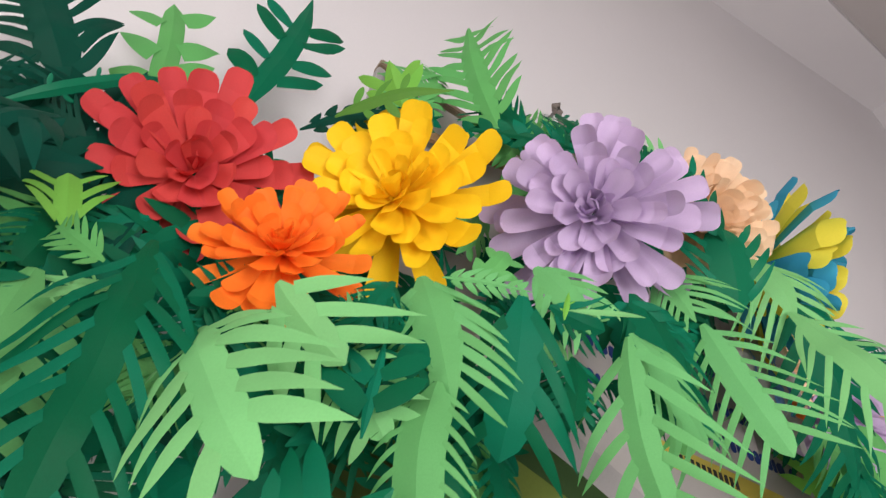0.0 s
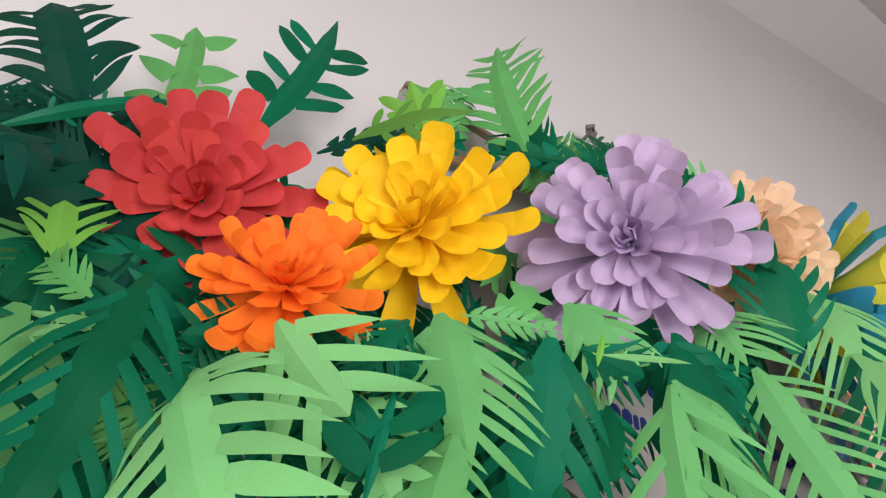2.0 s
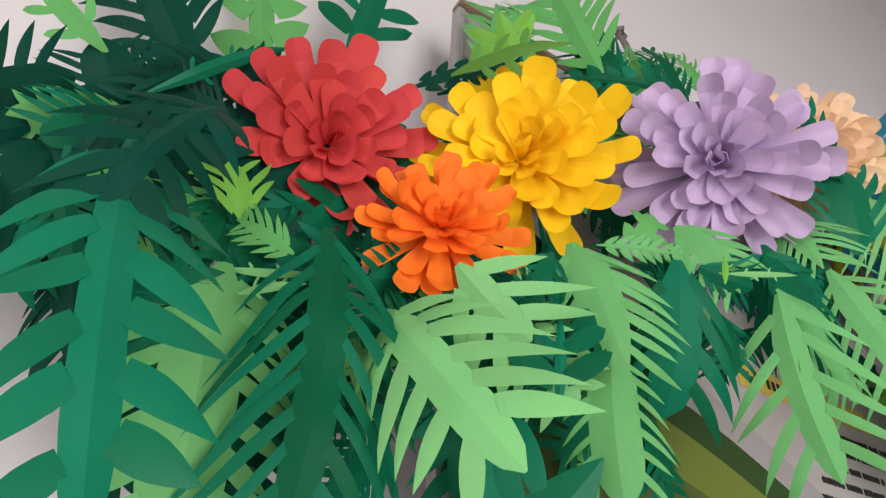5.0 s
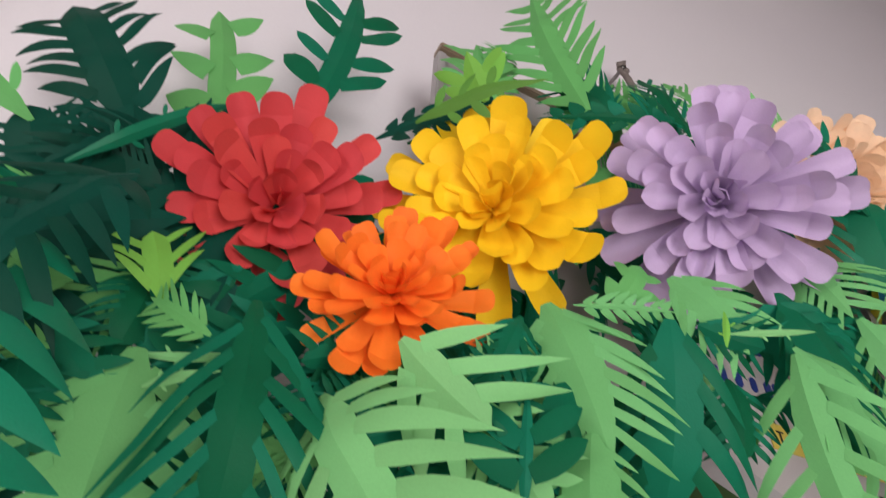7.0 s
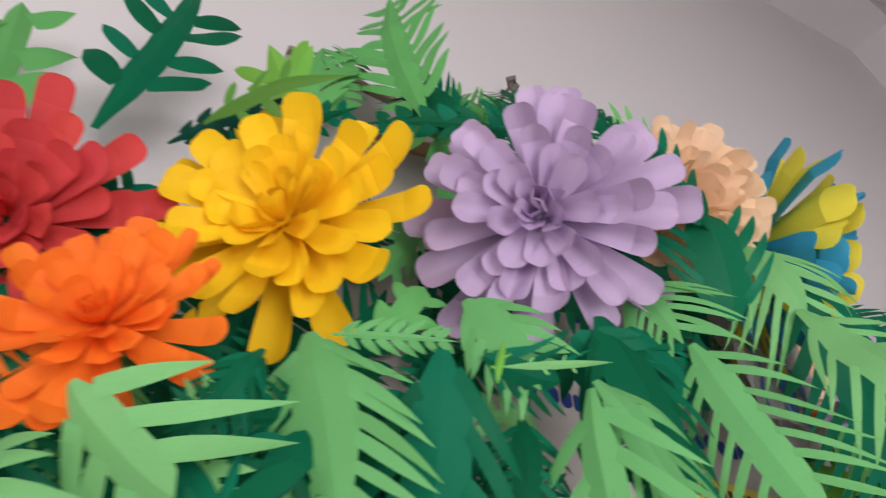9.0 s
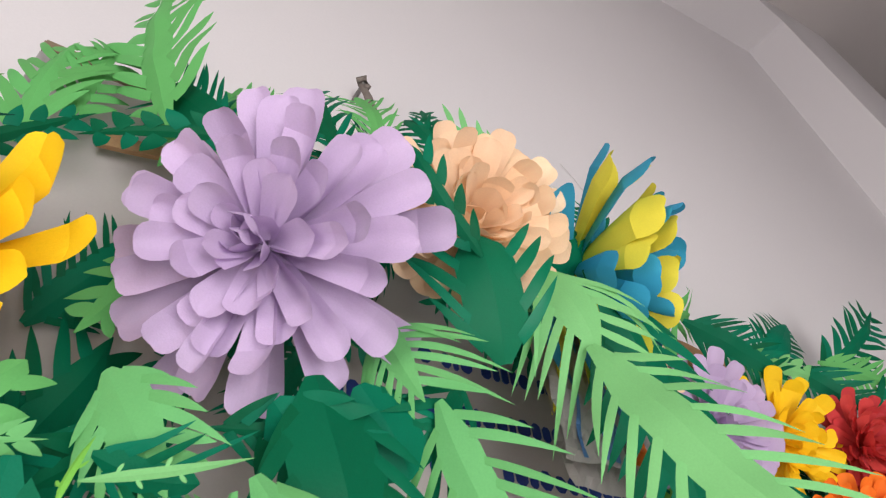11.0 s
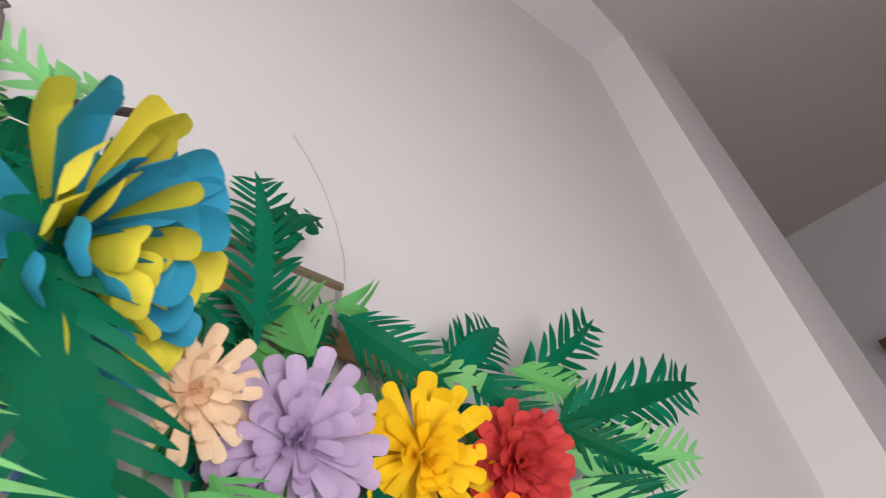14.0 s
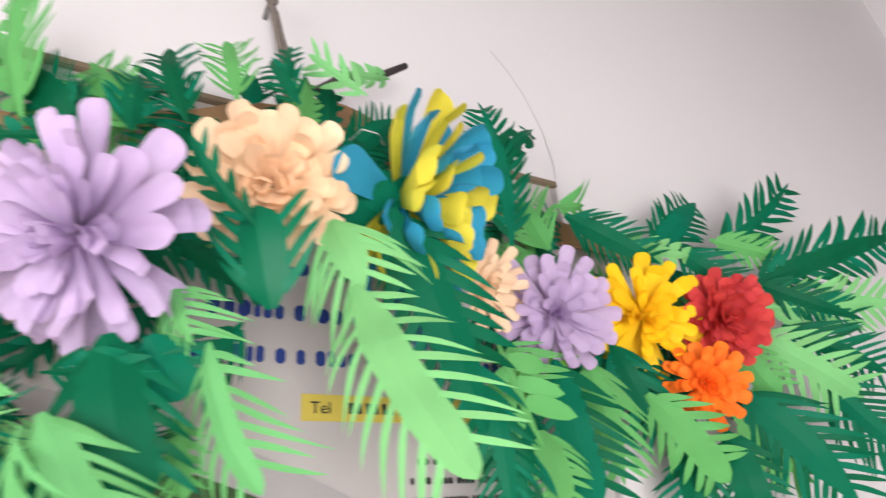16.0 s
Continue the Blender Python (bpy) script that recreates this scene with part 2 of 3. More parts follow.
def notice_board():
    top = tagged(new("notice_board"), "white printed notice board in a thin bronze frame", "notice board")
    part("panel", slab("panel", BX0 + 0.012, BX1 - 0.012, BY, BY + 0.012, BZ0 + 0.012, BZ1 - 0.012, PRINT), top, "white vinyl print")
    for nm, a in (("frame_rail", (BX0, BX1, BZ1 - 0.014, BZ1)), ("frame_rail", (BX0, BX1, BZ0, BZ0 + 0.014)),
                  ("frame_stile", (BX0, BX0 + 0.014, BZ0 + 0.0145, BZ1 - 0.0145)), ("frame_stile", (BX1 - 0.014, BX1, BZ0 + 0.0145, BZ1 - 0.0145))):
        rail = nm == "frame_rail"
        part(nm, slab(nm, a[0], a[1], BY - (0.010 if rail else 0.004), BY + 0.016, a[2], a[3], FRAME if rail else GREY_PRINT, 0.002), top, "bronze frame moulding" if rail else "pale grey board edge")

    def sweep(x):
        return 2.0 - 0.15 * (x - 0.3) - 0.42 * (x - 0.3) ** 2

    def band(nm, lo, hi, y, mat, label, x0=BX0 + 0.016, x1=BX1 - 0.016):
        xs = [x0 + (x1 - x0) * i / 30 for i in range(31)]
        out = [(x, max(BZ0 + 0.016, min(BZ1 - 0.016, sweep(x) + hi))) for x in xs] + [(x, max(BZ0 + 0.0155, sweep(x) + lo)) for x in reversed(xs)]
        part(nm, prism(nm, out, BY - y, BY - y + 0.0006, mat), top, label)

    band("printed_band", -0.006, 0.05, 0.0012, GREY_PRINT, "pale grey printed curve")
    band("printed_band", -0.05, 0.000, 0.0022, FOREST_PRINT, "dark green printed curve")
    band("printed_band", -0.16, -0.045, 0.0032, LEAF_PRINT, "mid green printed curve")
    band("printed_band", -0.9, -0.11, 0.0042, OLIVE_PRINT, "olive green printed field")
    rng = random.Random(5)

    def line(x0, x1, z, h, mat, nm="letter_bar", gap=0.3):
        """A row of illegible characters, as plain rounded bars."""
        small = h < 0.02
        bm = bmesh.new()
        x = x0
        while x < x1:
            w = h * rng.uniform(0.35, 0.9)
            hh = h * rng.uniform(0.9, 1.05)
            c = 0.3 * min(w, hh)
            y = BY - 0.0014 - rng.random() * 0.0003
            rim = [(x + c, z), (x + w - c, z), (x + w, z + c), (x + w, z + hh - c), (x + w - c, z + hh), (x + c, z + hh), (x, z + hh - c), (x, z + c)]
            front, back = [bm.verts.new((u, y, v)) for u, v in rim], [bm.verts.new((u, y + 0.001, v)) for u, v in rim]
            bm.faces.new(front)
            for k in range(8):
                bm.faces.new((front[k], back[k], back[(k + 1) % 8], front[(k + 1) % 8]))
            x += w + h * gap * (2.2 if rng.random() < 0.18 else 0.55)
            if not small or x >= x1:
                me = bpy.data.meshes.new(nm)
                bm.to_mesh(me)
                bm.free()
                me.materials.append(mat)
                ob = part(nm, me, top)
                if small:
                    tagged(ob, "row of tiny characters", kind="stuff")
                bm = bmesh.new()
        bm.free()

    line(0.60, 0.98, 2.222, 0.023, BLUE_INK)
    line(0.52, 1.02, 2.150, 0.023, BLUE_INK)
    line(0.49, 1.04, 2.086, 0.023, BLUE_INK)
    for i in range(6):
        line(0.83 - 0.012 * i, 1.14, 1.978 - i * 0.026, 0.010, BLACK_INK)
    for i in range(2):
        line(0.19, 0.33, 1.765 - i * 0.02, 0.008, PRINT)
    part("phone_strip", slab("phone_strip", 0.652, 0.985, BY - 0.0016, BY - 0.0002, 2.010, 2.046, YELLOW_INK), top, "yellow strip behind a phone line")
    text = bpy.data.curves.new("tel", "FONT")
    text.body, text.size = "Tel", 0.023
    text.extrude = 0.0004
    word = new("word", text)
    word.matrix_world = pose(0.664, BY - 0.0026, 2.020, 90, 0, 0)
    dg = bpy.context.evaluated_depsgraph_get()
    me = bpy.data.meshes.new_from_object(word.evaluated_get(dg))
    me.transform(word.matrix_world)
    bpy.data.objects.remove(word)
    me.materials.clear()
    me.materials.append(BLACK_INK)
    part("lettering", me, top, "black word on yellow")
    for i in range(12):
        part("number_bar", slab("number_bar", 0.7185 + i * 0.0125, 0.7255 + i * 0.0125, BY - 0.0027, BY - 0.0017, 2.0205, 2.0355, BLACK_INK), top)
    return top


notice_board()


# plastic-wrapped bundle in the middle and the cardboard arch that carries the garland
def arch_top(x):
    return 2.395 + 0.160 * math.exp(-((x - 0.67) / 0.30) ** 2)


def cardboard_arch():
    xs = [0.24 + 1.14 * i / 48 for i in range(49)]
    outer = [(x, arch_top(x) - (0.03 if x < 0.6 else 0.0) + 0.004 * math.sin(x * 37)) for x in xs]
    inner = [(x, arch_top(x) - 0.05 - 0.03 * math.exp(-((x - 0.72) / 0.25) ** 2)) for x in reversed(xs)]
    ob = new("cardboard_arch", prism("cardboard_arch", outer + inner, 0.487, 0.493, CARD))
    tagged(ob, "curved brown cardboard arch carrying the paper garland", "cardboard arch")


cardboard_arch()


# ---- paper leaves ----
CUTS = {  # the leaflets: forward lean in degrees, share of the gap that one fills, tip sharpness
    "fern": (38, 0.47, 0.85),
    "fine": (47, 0.50, 0.75),
    "lance": (34, 0.85, 0.7),
    "spike": (50, 0.36, 0.7),
    "slender": (42, 0.29, 0.8),
}
LEAF_NAMES = {"light": "light green", "mid": "mid green", "fresh": "fresh green", "bright": "yellowish green", "olive": "olive green", "dark": "dark green", "teal": "bluish dark green", "forest": "very dark green"}
CUT_NAMES = {"fern": "paper fern leaf with broad cut leaflets", "fine": "paper fern leaf with many narrow leaflets", "lance": "paper leaf with few pointed leaflets", "spike": "paper fern leaf with long spiky leaflets", "slender": "paper fern leaf with slender curved leaflets"}
leaf_count = iter(range(10000))


def cut_leaf(base, tip, normal, span, spine, pairs, bow, cut, mat, rng):
    b, t = Vector(base), Vector(tip)
    axis = (t - b).normalized()
    n = Vector(normal)
    n = (n - axis * n.dot(axis)).normalized()
    side = axis.cross(n)
    length = (t - b).length
    lean, fill, sharp = CUTS[cut]
    half = spine / 2
    reach = max(span / 2 - half, 0.004)
    droop = rng.uniform(0.15, 0.5) * (1 if cut != "lance" else 0.5)
    wave = rng.uniform(-0.04, 0.04)
    fold = rng.uniform(0.28, 0.55)
    phase, swell = rng.uniform(0, 6.3), rng.uniform(0.0010, 0.0026)

    def place(s, d):
        """s along the leaf as a share of its length, d metres across."""
        along = b + axis * (length * s)
        arc = bow * length * (1 - (2 * s - 1) ** 2)
        out = abs(d) - half
        sag = -fold * min(abs(d), half) * 0.6
        if out > 0:
            sag += 0.10 * out - droop * out * out / max(reach, 0.01)
        ripple = swell * math.sin(2 * math.pi * s * length / 0.085 + phase + 25 * d) * min(1.0, 4 * s)
        return along + n * (arc + sag + ripple) + side * (d + wave * math.sin(3 * s) * length)

    verts, faces = [], []

    def width(s):
        w = half * min(1.0, 0.22 + 3.2 * s)
        if cut in ("fine", "lance"):
            return w * (1.0 if s < 0.5 else max(0.0, 1 - ((s - 0.5) / 0.5) ** 1.5) * 0.96 + 0.04)
        turn = 0.74
        return w * (1.0 if s < turn else max(0.0, (1 - ((s - turn) / (1 - turn)) ** 2)) ** 0.6 * 0.94 + 0.06)

    m = max(10, pairs * 3)
    for i in range(m + 1):
        s = i / m
        w = width(s)
        verts += [place(s, -w), place(s, 0), place(s, 0), place(s, w)]
        if i:
            k = 4 * i
            faces += [[k - 4, k - 3, k + 1, k], [k - 2, k - 1, k + 3, k + 2]]
    thing = new("paper_leaf", mesh_of("blade", [v - b for v in verts], faces, mat, True))
    thing.location = b
    s0, s1 = (0.06, 0.92) if cut != "lance" else (0.15, 0.72)
    step = (s1 - s0) / pairs
    for j in range(pairs):
        for sg in (-1, 1):
            verts, faces = [], []
            sm = s0 + step * (j + 0.4 + rng.uniform(-0.12, 0.12) + (0.12 if sg > 0 else -0.12))
            shape = math.sin(math.pi * min(1, max(0.0, 0.24 + 0.66 * sm))) ** 0.6
            r = reach * shape * rng.uniform(0.86, 1.08)
            fw = step * length * fill * 0.5 * rng.uniform(0.85, 1.12)
            if cut == "lance":
                fw = min(max(fw, r * 0.16), r * 0.24)
            ln = math.tan(radians(lean + rng.uniform(-7, 7)))
            curl = rng.uniform(-0.10, 0.25)
            twist = rng.uniform(-0.35, 0.35)
            sink = rng.uniform(-0.25, 0.20) * r
            q = 6
            w0 = width(sm)
            start = w0 * 0.85
            for i in range(q + 1):
                f = i / q
                d = start + (r + w0 - start) * f * (1 - 0.06 * f)
                sc = sm + (r * ln * (f + curl * f * f)) / length
                if cut == "lance":
                    wl = fw * (0.30 + 0.70 * math.sin(math.pi * min(1.0, 0.12 + 0.88 * f)) ** 0.8 if f < 0.98 else 0.05)
                else:
                    wl = fw * ((1 - f ** 2.0) ** sharp * (1 + 0.25 * math.sin(math.pi * f)) * 0.97 + 0.03)
                off = wl / length
                fall = n * (sink * f * f)
                tip_roll = n * (twist * wl * f)
                verts += [place(sc - off, sg * (d + wl * 0.45)) + fall - tip_roll, place(sc, sg * d) + fall + n * (0.12 * wl), place(sc + off, sg * (d - wl * 0.45)) + fall + tip_roll]
                if i:
                    k = 3 * i
                    quad = [[k - 3, k - 2, k + 1, k], [k - 2, k - 1, k + 2, k + 1]]
                    faces += quad if sg > 0 else [f2[::-1] for f2 in quad]
            part("leaflet", mesh_of("leaflet", [v - b for v in verts], faces, mat, True), thing)
    return thing


def leaf(colour, base, tip, normal, span, spine, pairs, bow, cut):
    ob = cut_leaf(base, tip, normal, span, spine, pairs, bow, cut, PAPER[colour], random.Random(next(leaf_count)))
    return tagged(ob, LEAF_NAMES[colour] + " " + CUT_NAMES[cut], "paper leaf", "paper leaves of the garland")
leaf("forest", (-0.156, 0.532, 2.155), (-0.281, 0.569, 2.337), (-0.41, -0.91, -0.10), span=0.161, spine=0.046, pairs=7, bow=0.10, cut="fern")
leaf("mid", (-0.088, 0.548, 2.207), (-0.147, 0.582, 2.462), (-0.23, -0.97, 0.08), span=0.142, spine=0.031, pairs=3, bow=0.05, cut="fern")
leaf("dark", (-0.001, 0.521, 2.247), (0.017, 0.533, 2.611), (-0.09, -1.00, 0.04), span=0.148, spine=0.034, pairs=4, bow=0.05, cut="lance")
leaf("forest", (-0.107, 0.549, 2.113), (-0.243, 0.577, 2.139), (-0.27, -0.76, -0.58), span=0.096, spine=0.051, pairs=9, bow=0.10, cut="fern")
leaf("mid", (-0.222, 0.506, 2.100), (-0.311, 0.510, 2.165), (-0.29, -0.90, -0.33), span=0.061, spine=0.020, pairs=2, bow=0.10, cut="lance")
leaf("bright", (-0.072, 0.459, 1.942), (-0.097, 0.463, 2.000), (-0.22, -0.98, -0.03), span=0.081, spine=0.020, pairs=3, bow=0.10, cut="spike")
leaf("mid", (0.182, 0.462, 2.302), (0.188, 0.462, 2.480), (-0.48, -0.88, 0.01), span=0.115, spine=0.023, pairs=7, bow=0.10, cut="fine")
leaf("mid", (0.293, 0.375, 2.301), (0.252, 0.404, 2.587), (-0.84, -0.54, -0.07), span=0.148, spine=0.037, pairs=9, bow=0.06, cut="fine")
leaf("dark", (0.369, 0.318, 2.258), (0.230, 0.395, 2.266), (-0.34, -0.54, -0.77), span=0.039, spine=0.010, pairs=6, bow=0.10, cut="fine")
leaf("mid", (0.212, 0.454, 2.338), (0.227, 0.457, 2.496), (0.10, -0.99, 0.01), span=0.083, spine=0.015, pairs=7, bow=0.10, cut="fine")
leaf("dark", (0.343, 0.387, 2.304), (0.337, 0.399, 2.395), (-0.85, -0.52, 0.02), span=0.067, spine=0.013, pairs=6, bow=0.10, cut="fine")
leaf("mid", (0.394, 0.370, 2.316), (0.386, 0.391, 2.404), (-0.94, -0.35, -0.00), span=0.060, spine=0.014, pairs=7, bow=0.10, cut="fine")
leaf("dark", (0.105, 0.472, 2.228), (0.234, 0.423, 2.334), (0.10, -0.85, -0.52), span=0.048, spine=0.014, pairs=7, bow=0.10, cut="fine")
leaf("teal", (-0.165, 0.408, 1.945), (-0.113, 0.323, 1.675), (0.0, -0.95, -0.3), span=0.130, spine=0.024, pairs=7, bow=0.04, cut="fern")
leaf("fresh", (-0.075, 0.469, 1.907), (-0.057, 0.459, 1.696), (-0.14, -0.99, 0.03), span=0.157, spine=0.055, pairs=7, bow=0.05, cut="fern")
leaf("dark", (-0.011, 0.431, 1.947), (-0.006, 0.423, 1.704), (-0.28, -0.96, 0.03), span=0.170, spine=0.030, pairs=9, bow=0.10, cut="spike")
leaf("light", (0.047, 0.428, 1.886), (0.086, 0.306, 1.742), (-0.86, -0.48, 0.17), span=0.145, spine=0.032, pairs=6, bow=0.10, cut="fern")
leaf("light", (0.080, 0.374, 1.914), (0.146, 0.366, 1.864), (-0.49, -0.69, -0.53), span=0.139, spine=0.028, pairs=3, bow=0.10, cut="fern")
leaf("light", (0.155, 0.386, 1.892), (0.192, 0.371, 1.820), (-0.72, -0.65, -0.24), span=0.087, spine=0.026, pairs=4, bow=0.15, cut="fern")
leaf("fresh", (0.217, 0.351, 1.872), (0.213, 0.353, 1.752), (-0.73, -0.69, 0.01), span=0.086, spine=0.037, pairs=7, bow=0.12, cut="slender")
leaf("dark", (0.167, 0.364, 1.812), (0.171, 0.359, 1.900), (-0.64, -0.76, -0.02), span=0.089, spine=0.009, pairs=2, bow=0.05, cut="lance")
leaf("teal", (0.147, 0.42, 1.705), (0.184, 0.341, 1.776), (-0.62, -0.75, -0.24), span=0.15, spine=0.045, pairs=3, bow=0.08, cut="lance")
leaf("dark", (0.271, 0.310, 1.960), (0.294, 0.373, 1.838), (-0.55, -0.69, -0.47), span=0.136, spine=0.040, pairs=4, bow=0.10, cut="spike")
leaf("fresh", (0.364, 0.280, 1.944), (0.408, 0.298, 1.789), (-0.86, -0.41, -0.29), span=0.153, spine=0.026, pairs=5, bow=0.10, cut="slender")
leaf("fresh", (0.496, 0.285, 2.024), (0.546, 0.261, 1.886), (-0.81, -0.55, -0.20), span=0.143, spine=0.030, pairs=7, bow=0.08, cut="slender")
leaf("light", (0.629, 0.250, 2.086), (0.697, 0.159, 1.880), (-0.64, -0.76, 0.13), span=0.160, spine=0.042, pairs=9, bow=0.06, cut="slender")
leaf("light", (0.609, 0.263, 2.168), (0.641, 0.252, 2.082), (-0.51, -0.85, -0.08), span=0.151, spine=0.042, pairs=6, bow=0.10, cut="fine")
leaf("teal", (0.550, 0.270, 2.058), (0.524, 0.248, 2.160), (-0.51, -0.80, -0.31), span=0.131, spine=0.049, pairs=4, bow=0.10, cut="spike")
leaf("dark", (0.526, 0.247, 2.135), (0.455, 0.233, 2.218), (-0.48, -0.69, -0.54), span=0.046, spine=0.013, pairs=4, bow=0.08, cut="spike")
leaf("dark", (0.684, 0.266, 2.202), (0.831, 0.342, 1.945), (-0.24, -0.89, -0.40), span=0.158, spine=0.056, pairs=11, bow=0.08, cut="fine")
leaf("fresh", (0.460, 0.303, 2.091), (0.484, 0.284, 2.020), (-0.84, -0.53, -0.15), span=0.116, spine=0.022, pairs=7, bow=0.10, cut="fine")
leaf("fresh", (0.299, 0.323, 2.019), (0.338, 0.299, 1.945), (-0.65, -0.75, -0.09), span=0.077, spine=0.030, pairs=6, bow=0.10, cut="fine")
leaf("fresh", (0.201, 0.369, 1.984), (0.234, 0.353, 1.853), (-0.65, -0.75, -0.07), span=0.123, spine=0.040, pairs=8, bow=0.08, cut="fine")
leaf("dark", (0.391, 0.310, 2.013), (0.444, 0.312, 1.968), (-0.45, -0.69, -0.56), span=0.091, spine=0.046, pairs=3, bow=0.10, cut="fern")
leaf("bright", (0.980, 0.452, 2.021), (1.038, 0.450, 2.152), (-0.75, -0.58, 0.32), span=0.145, spine=0.046, pairs=4, bow=0.10, cut="fern")
leaf("dark", (0.633, 0.281, 2.224), (0.774, 0.334, 2.207), (0.15, -0.64, -0.75), span=0.127, spine=0.088, pairs=3, bow=0.05, cut="fern")
leaf("forest", (-0.115, 0.411, 2.005), (-0.160, 0.375, 1.850), (-0.09, -0.98, 0.20), span=0.125, spine=0.018, pairs=6, bow=0.10, cut="fern")
leaf("teal", (-0.175, 0.473, 2.043), (-0.072, 0.479, 2.190), (0.48, -0.82, -0.30), span=0.031, spine=0.013, pairs=2, bow=0.10, cut="lance")
leaf("light", (-0.168, 0.533, 1.976), (-0.238, 0.527, 1.974), (0.09, -0.82, -0.56), span=0.062, spine=0.022, pairs=8, bow=0.10, cut="fine")
leaf("light", (-0.168, 0.523, 1.950), (-0.210, 0.505, 1.901), (0.54, -0.82, -0.16), span=0.050, spine=0.025, pairs=7, bow=0.10, cut="fine")
leaf("dark", (-0.086, 0.517, 1.963), (-0.151, 0.522, 1.887), (0.25, -0.93, -0.28), span=0.071, spine=0.031, pairs=8, bow=0.10, cut="fern")
leaf("light", (-0.010, 0.455, 1.913), (-0.080, 0.483, 1.908), (-0.28, -0.79, -0.55), span=0.017, spine=0.007, pairs=2, bow=0.10, cut="lance")
leaf("dark", (0.459, 0.363, 2.339), (0.427, 0.392, 2.481), (-0.31, -0.94, 0.12), span=0.103, spine=0.022, pairs=7, bow=0.10, cut="spike")
leaf("mid", (0.518, 0.370, 2.397), (0.500, 0.405, 2.536), (-0.36, -0.92, 0.19), span=0.096, spine=0.019, pairs=8, bow=0.10, cut="spike")
leaf("dark", (0.596, 0.347, 2.400), (0.563, 0.386, 2.509), (-0.67, -0.74, 0.07), span=0.081, spine=0.018, pairs=6, bow=0.10, cut="spike")
leaf("light", (0.702, 0.358, 2.462), (0.614, 0.372, 2.527), (-0.51, -0.66, -0.55), span=0.068, spine=0.012, pairs=4, bow=0.10, cut="spike")
leaf("light", (0.754, 0.381, 2.536), (0.651, 0.363, 2.499), (0.35, -0.70, -0.62), span=0.044, spine=0.012, pairs=4, bow=0.10, cut="fine")
leaf("mid", (0.405, 0.381, 2.323), (0.339, 0.418, 2.445), (-0.47, -0.88, 0.02), span=0.107, spine=0.028, pairs=9, bow=0.10, cut="fine")
leaf("dark", (0.467, 0.384, 2.380), (0.435, 0.402, 2.467), (-0.59, -0.81, -0.05), span=0.054, spine=0.011, pairs=6, bow=0.10, cut="spike")
leaf("dark", (0.583, 0.361, 2.434), (0.589, 0.379, 2.540), (-0.39, -0.91, 0.18), span=0.049, spine=0.010, pairs=4, bow=0.10, cut="spike")
leaf("dark", (0.953, 0.428, 2.425), (1.117, 0.465, 2.605), (0.12, -0.99, 0.09), span=0.065, spine=0.026, pairs=4, bow=0.10, cut="fine")
leaf("dark", (0.339, 0.378, 2.326), (0.277, 0.401, 2.385), (-0.51, -0.83, -0.21), span=0.106, spine=0.040, pairs=7, bow=0.10, cut="fern")
leaf("dark", (0.400, 0.360, 2.306), (0.400, 0.370, 2.404), (0.03, -0.99, 0.10), span=0.082, spine=0.027, pairs=7, bow=0.10, cut="fine")
leaf("dark", (0.970, 0.411, 2.273), (0.969, 0.441, 2.613), (-0.42, -0.90, 0.08), span=0.118, spine=0.027, pairs=15, bow=0.06, cut="fine")
leaf("mid", (1.058, 0.422, 2.290), (1.034, 0.450, 2.412), (-0.69, -0.72, 0.03), span=0.137, spine=0.037, pairs=9, bow=0.10, cut="fine")
leaf("mid", (1.106, 0.434, 2.397), (1.174, 0.428, 2.411), (0.04, -0.84, -0.55), span=0.117, spine=0.018, pairs=3, bow=0.10, cut="fine")
leaf("dark", (1.093, 0.404, 2.357), (1.256, 0.362, 2.264), (-0.49, -0.67, -0.56), span=0.110, spine=0.037, pairs=12, bow=0.10, cut="fine")
leaf("light", (1.182, 0.409, 2.330), (1.355, 0.357, 2.289), (-0.36, -0.73, -0.58), span=0.058, spine=0.023, pairs=6, bow=0.10, cut="fine")
leaf("dark", (1.315, 0.423, 2.320), (1.472, 0.398, 2.462), (-0.16, -0.99, 0.00), span=0.140, spine=0.054, pairs=10, bow=0.10, cut="fine")
leaf("dark", (1.469, 0.399, 2.336), (1.678, 0.304, 2.504), (-0.34, -0.94, -0.11), span=0.125, spine=0.023, pairs=9, bow=0.10, cut="fine")
leaf("dark", (1.322, 0.372, 2.310), (1.398, 0.325, 2.216), (-0.77, -0.54, -0.35), span=0.116, spine=0.033, pairs=9, bow=0.10, cut="fine")
leaf("mid", (1.424, 0.365, 2.345), (1.565, 0.314, 2.302), (-0.43, -0.68, -0.59), span=0.084, spine=0.025, pairs=8, bow=0.10, cut="fine")
leaf("dark", (1.487, 0.362, 2.248), (1.797, 0.200, 2.334), (-0.37, -0.88, -0.30), span=0.150, spine=0.041, pairs=14, bow=0.10, cut="fine")
leaf("light", (1.504, 0.366, 2.207), (1.741, 0.227, 2.188), (-0.49, -0.78, -0.40), span=0.123, spine=0.035, pairs=11, bow=0.10, cut="fine")
leaf("dark", (1.492, 0.350, 2.255), (1.660, 0.268, 2.163), (-0.59, -0.63, -0.50), span=0.102, spine=0.026, pairs=12, bow=0.10, cut="fine")
leaf("light", (1.442, 0.359, 2.148), (1.595, 0.293, 2.016), (-0.64, -0.63, -0.43), span=0.151, spine=0.041, pairs=8, bow=0.10, cut="fern")
leaf("dark", (1.527, 0.348, 2.168), (1.678, 0.274, 2.059), (-0.63, -0.63, -0.45), span=0.138, spine=0.034, pairs=11, bow=0.10, cut="fine")
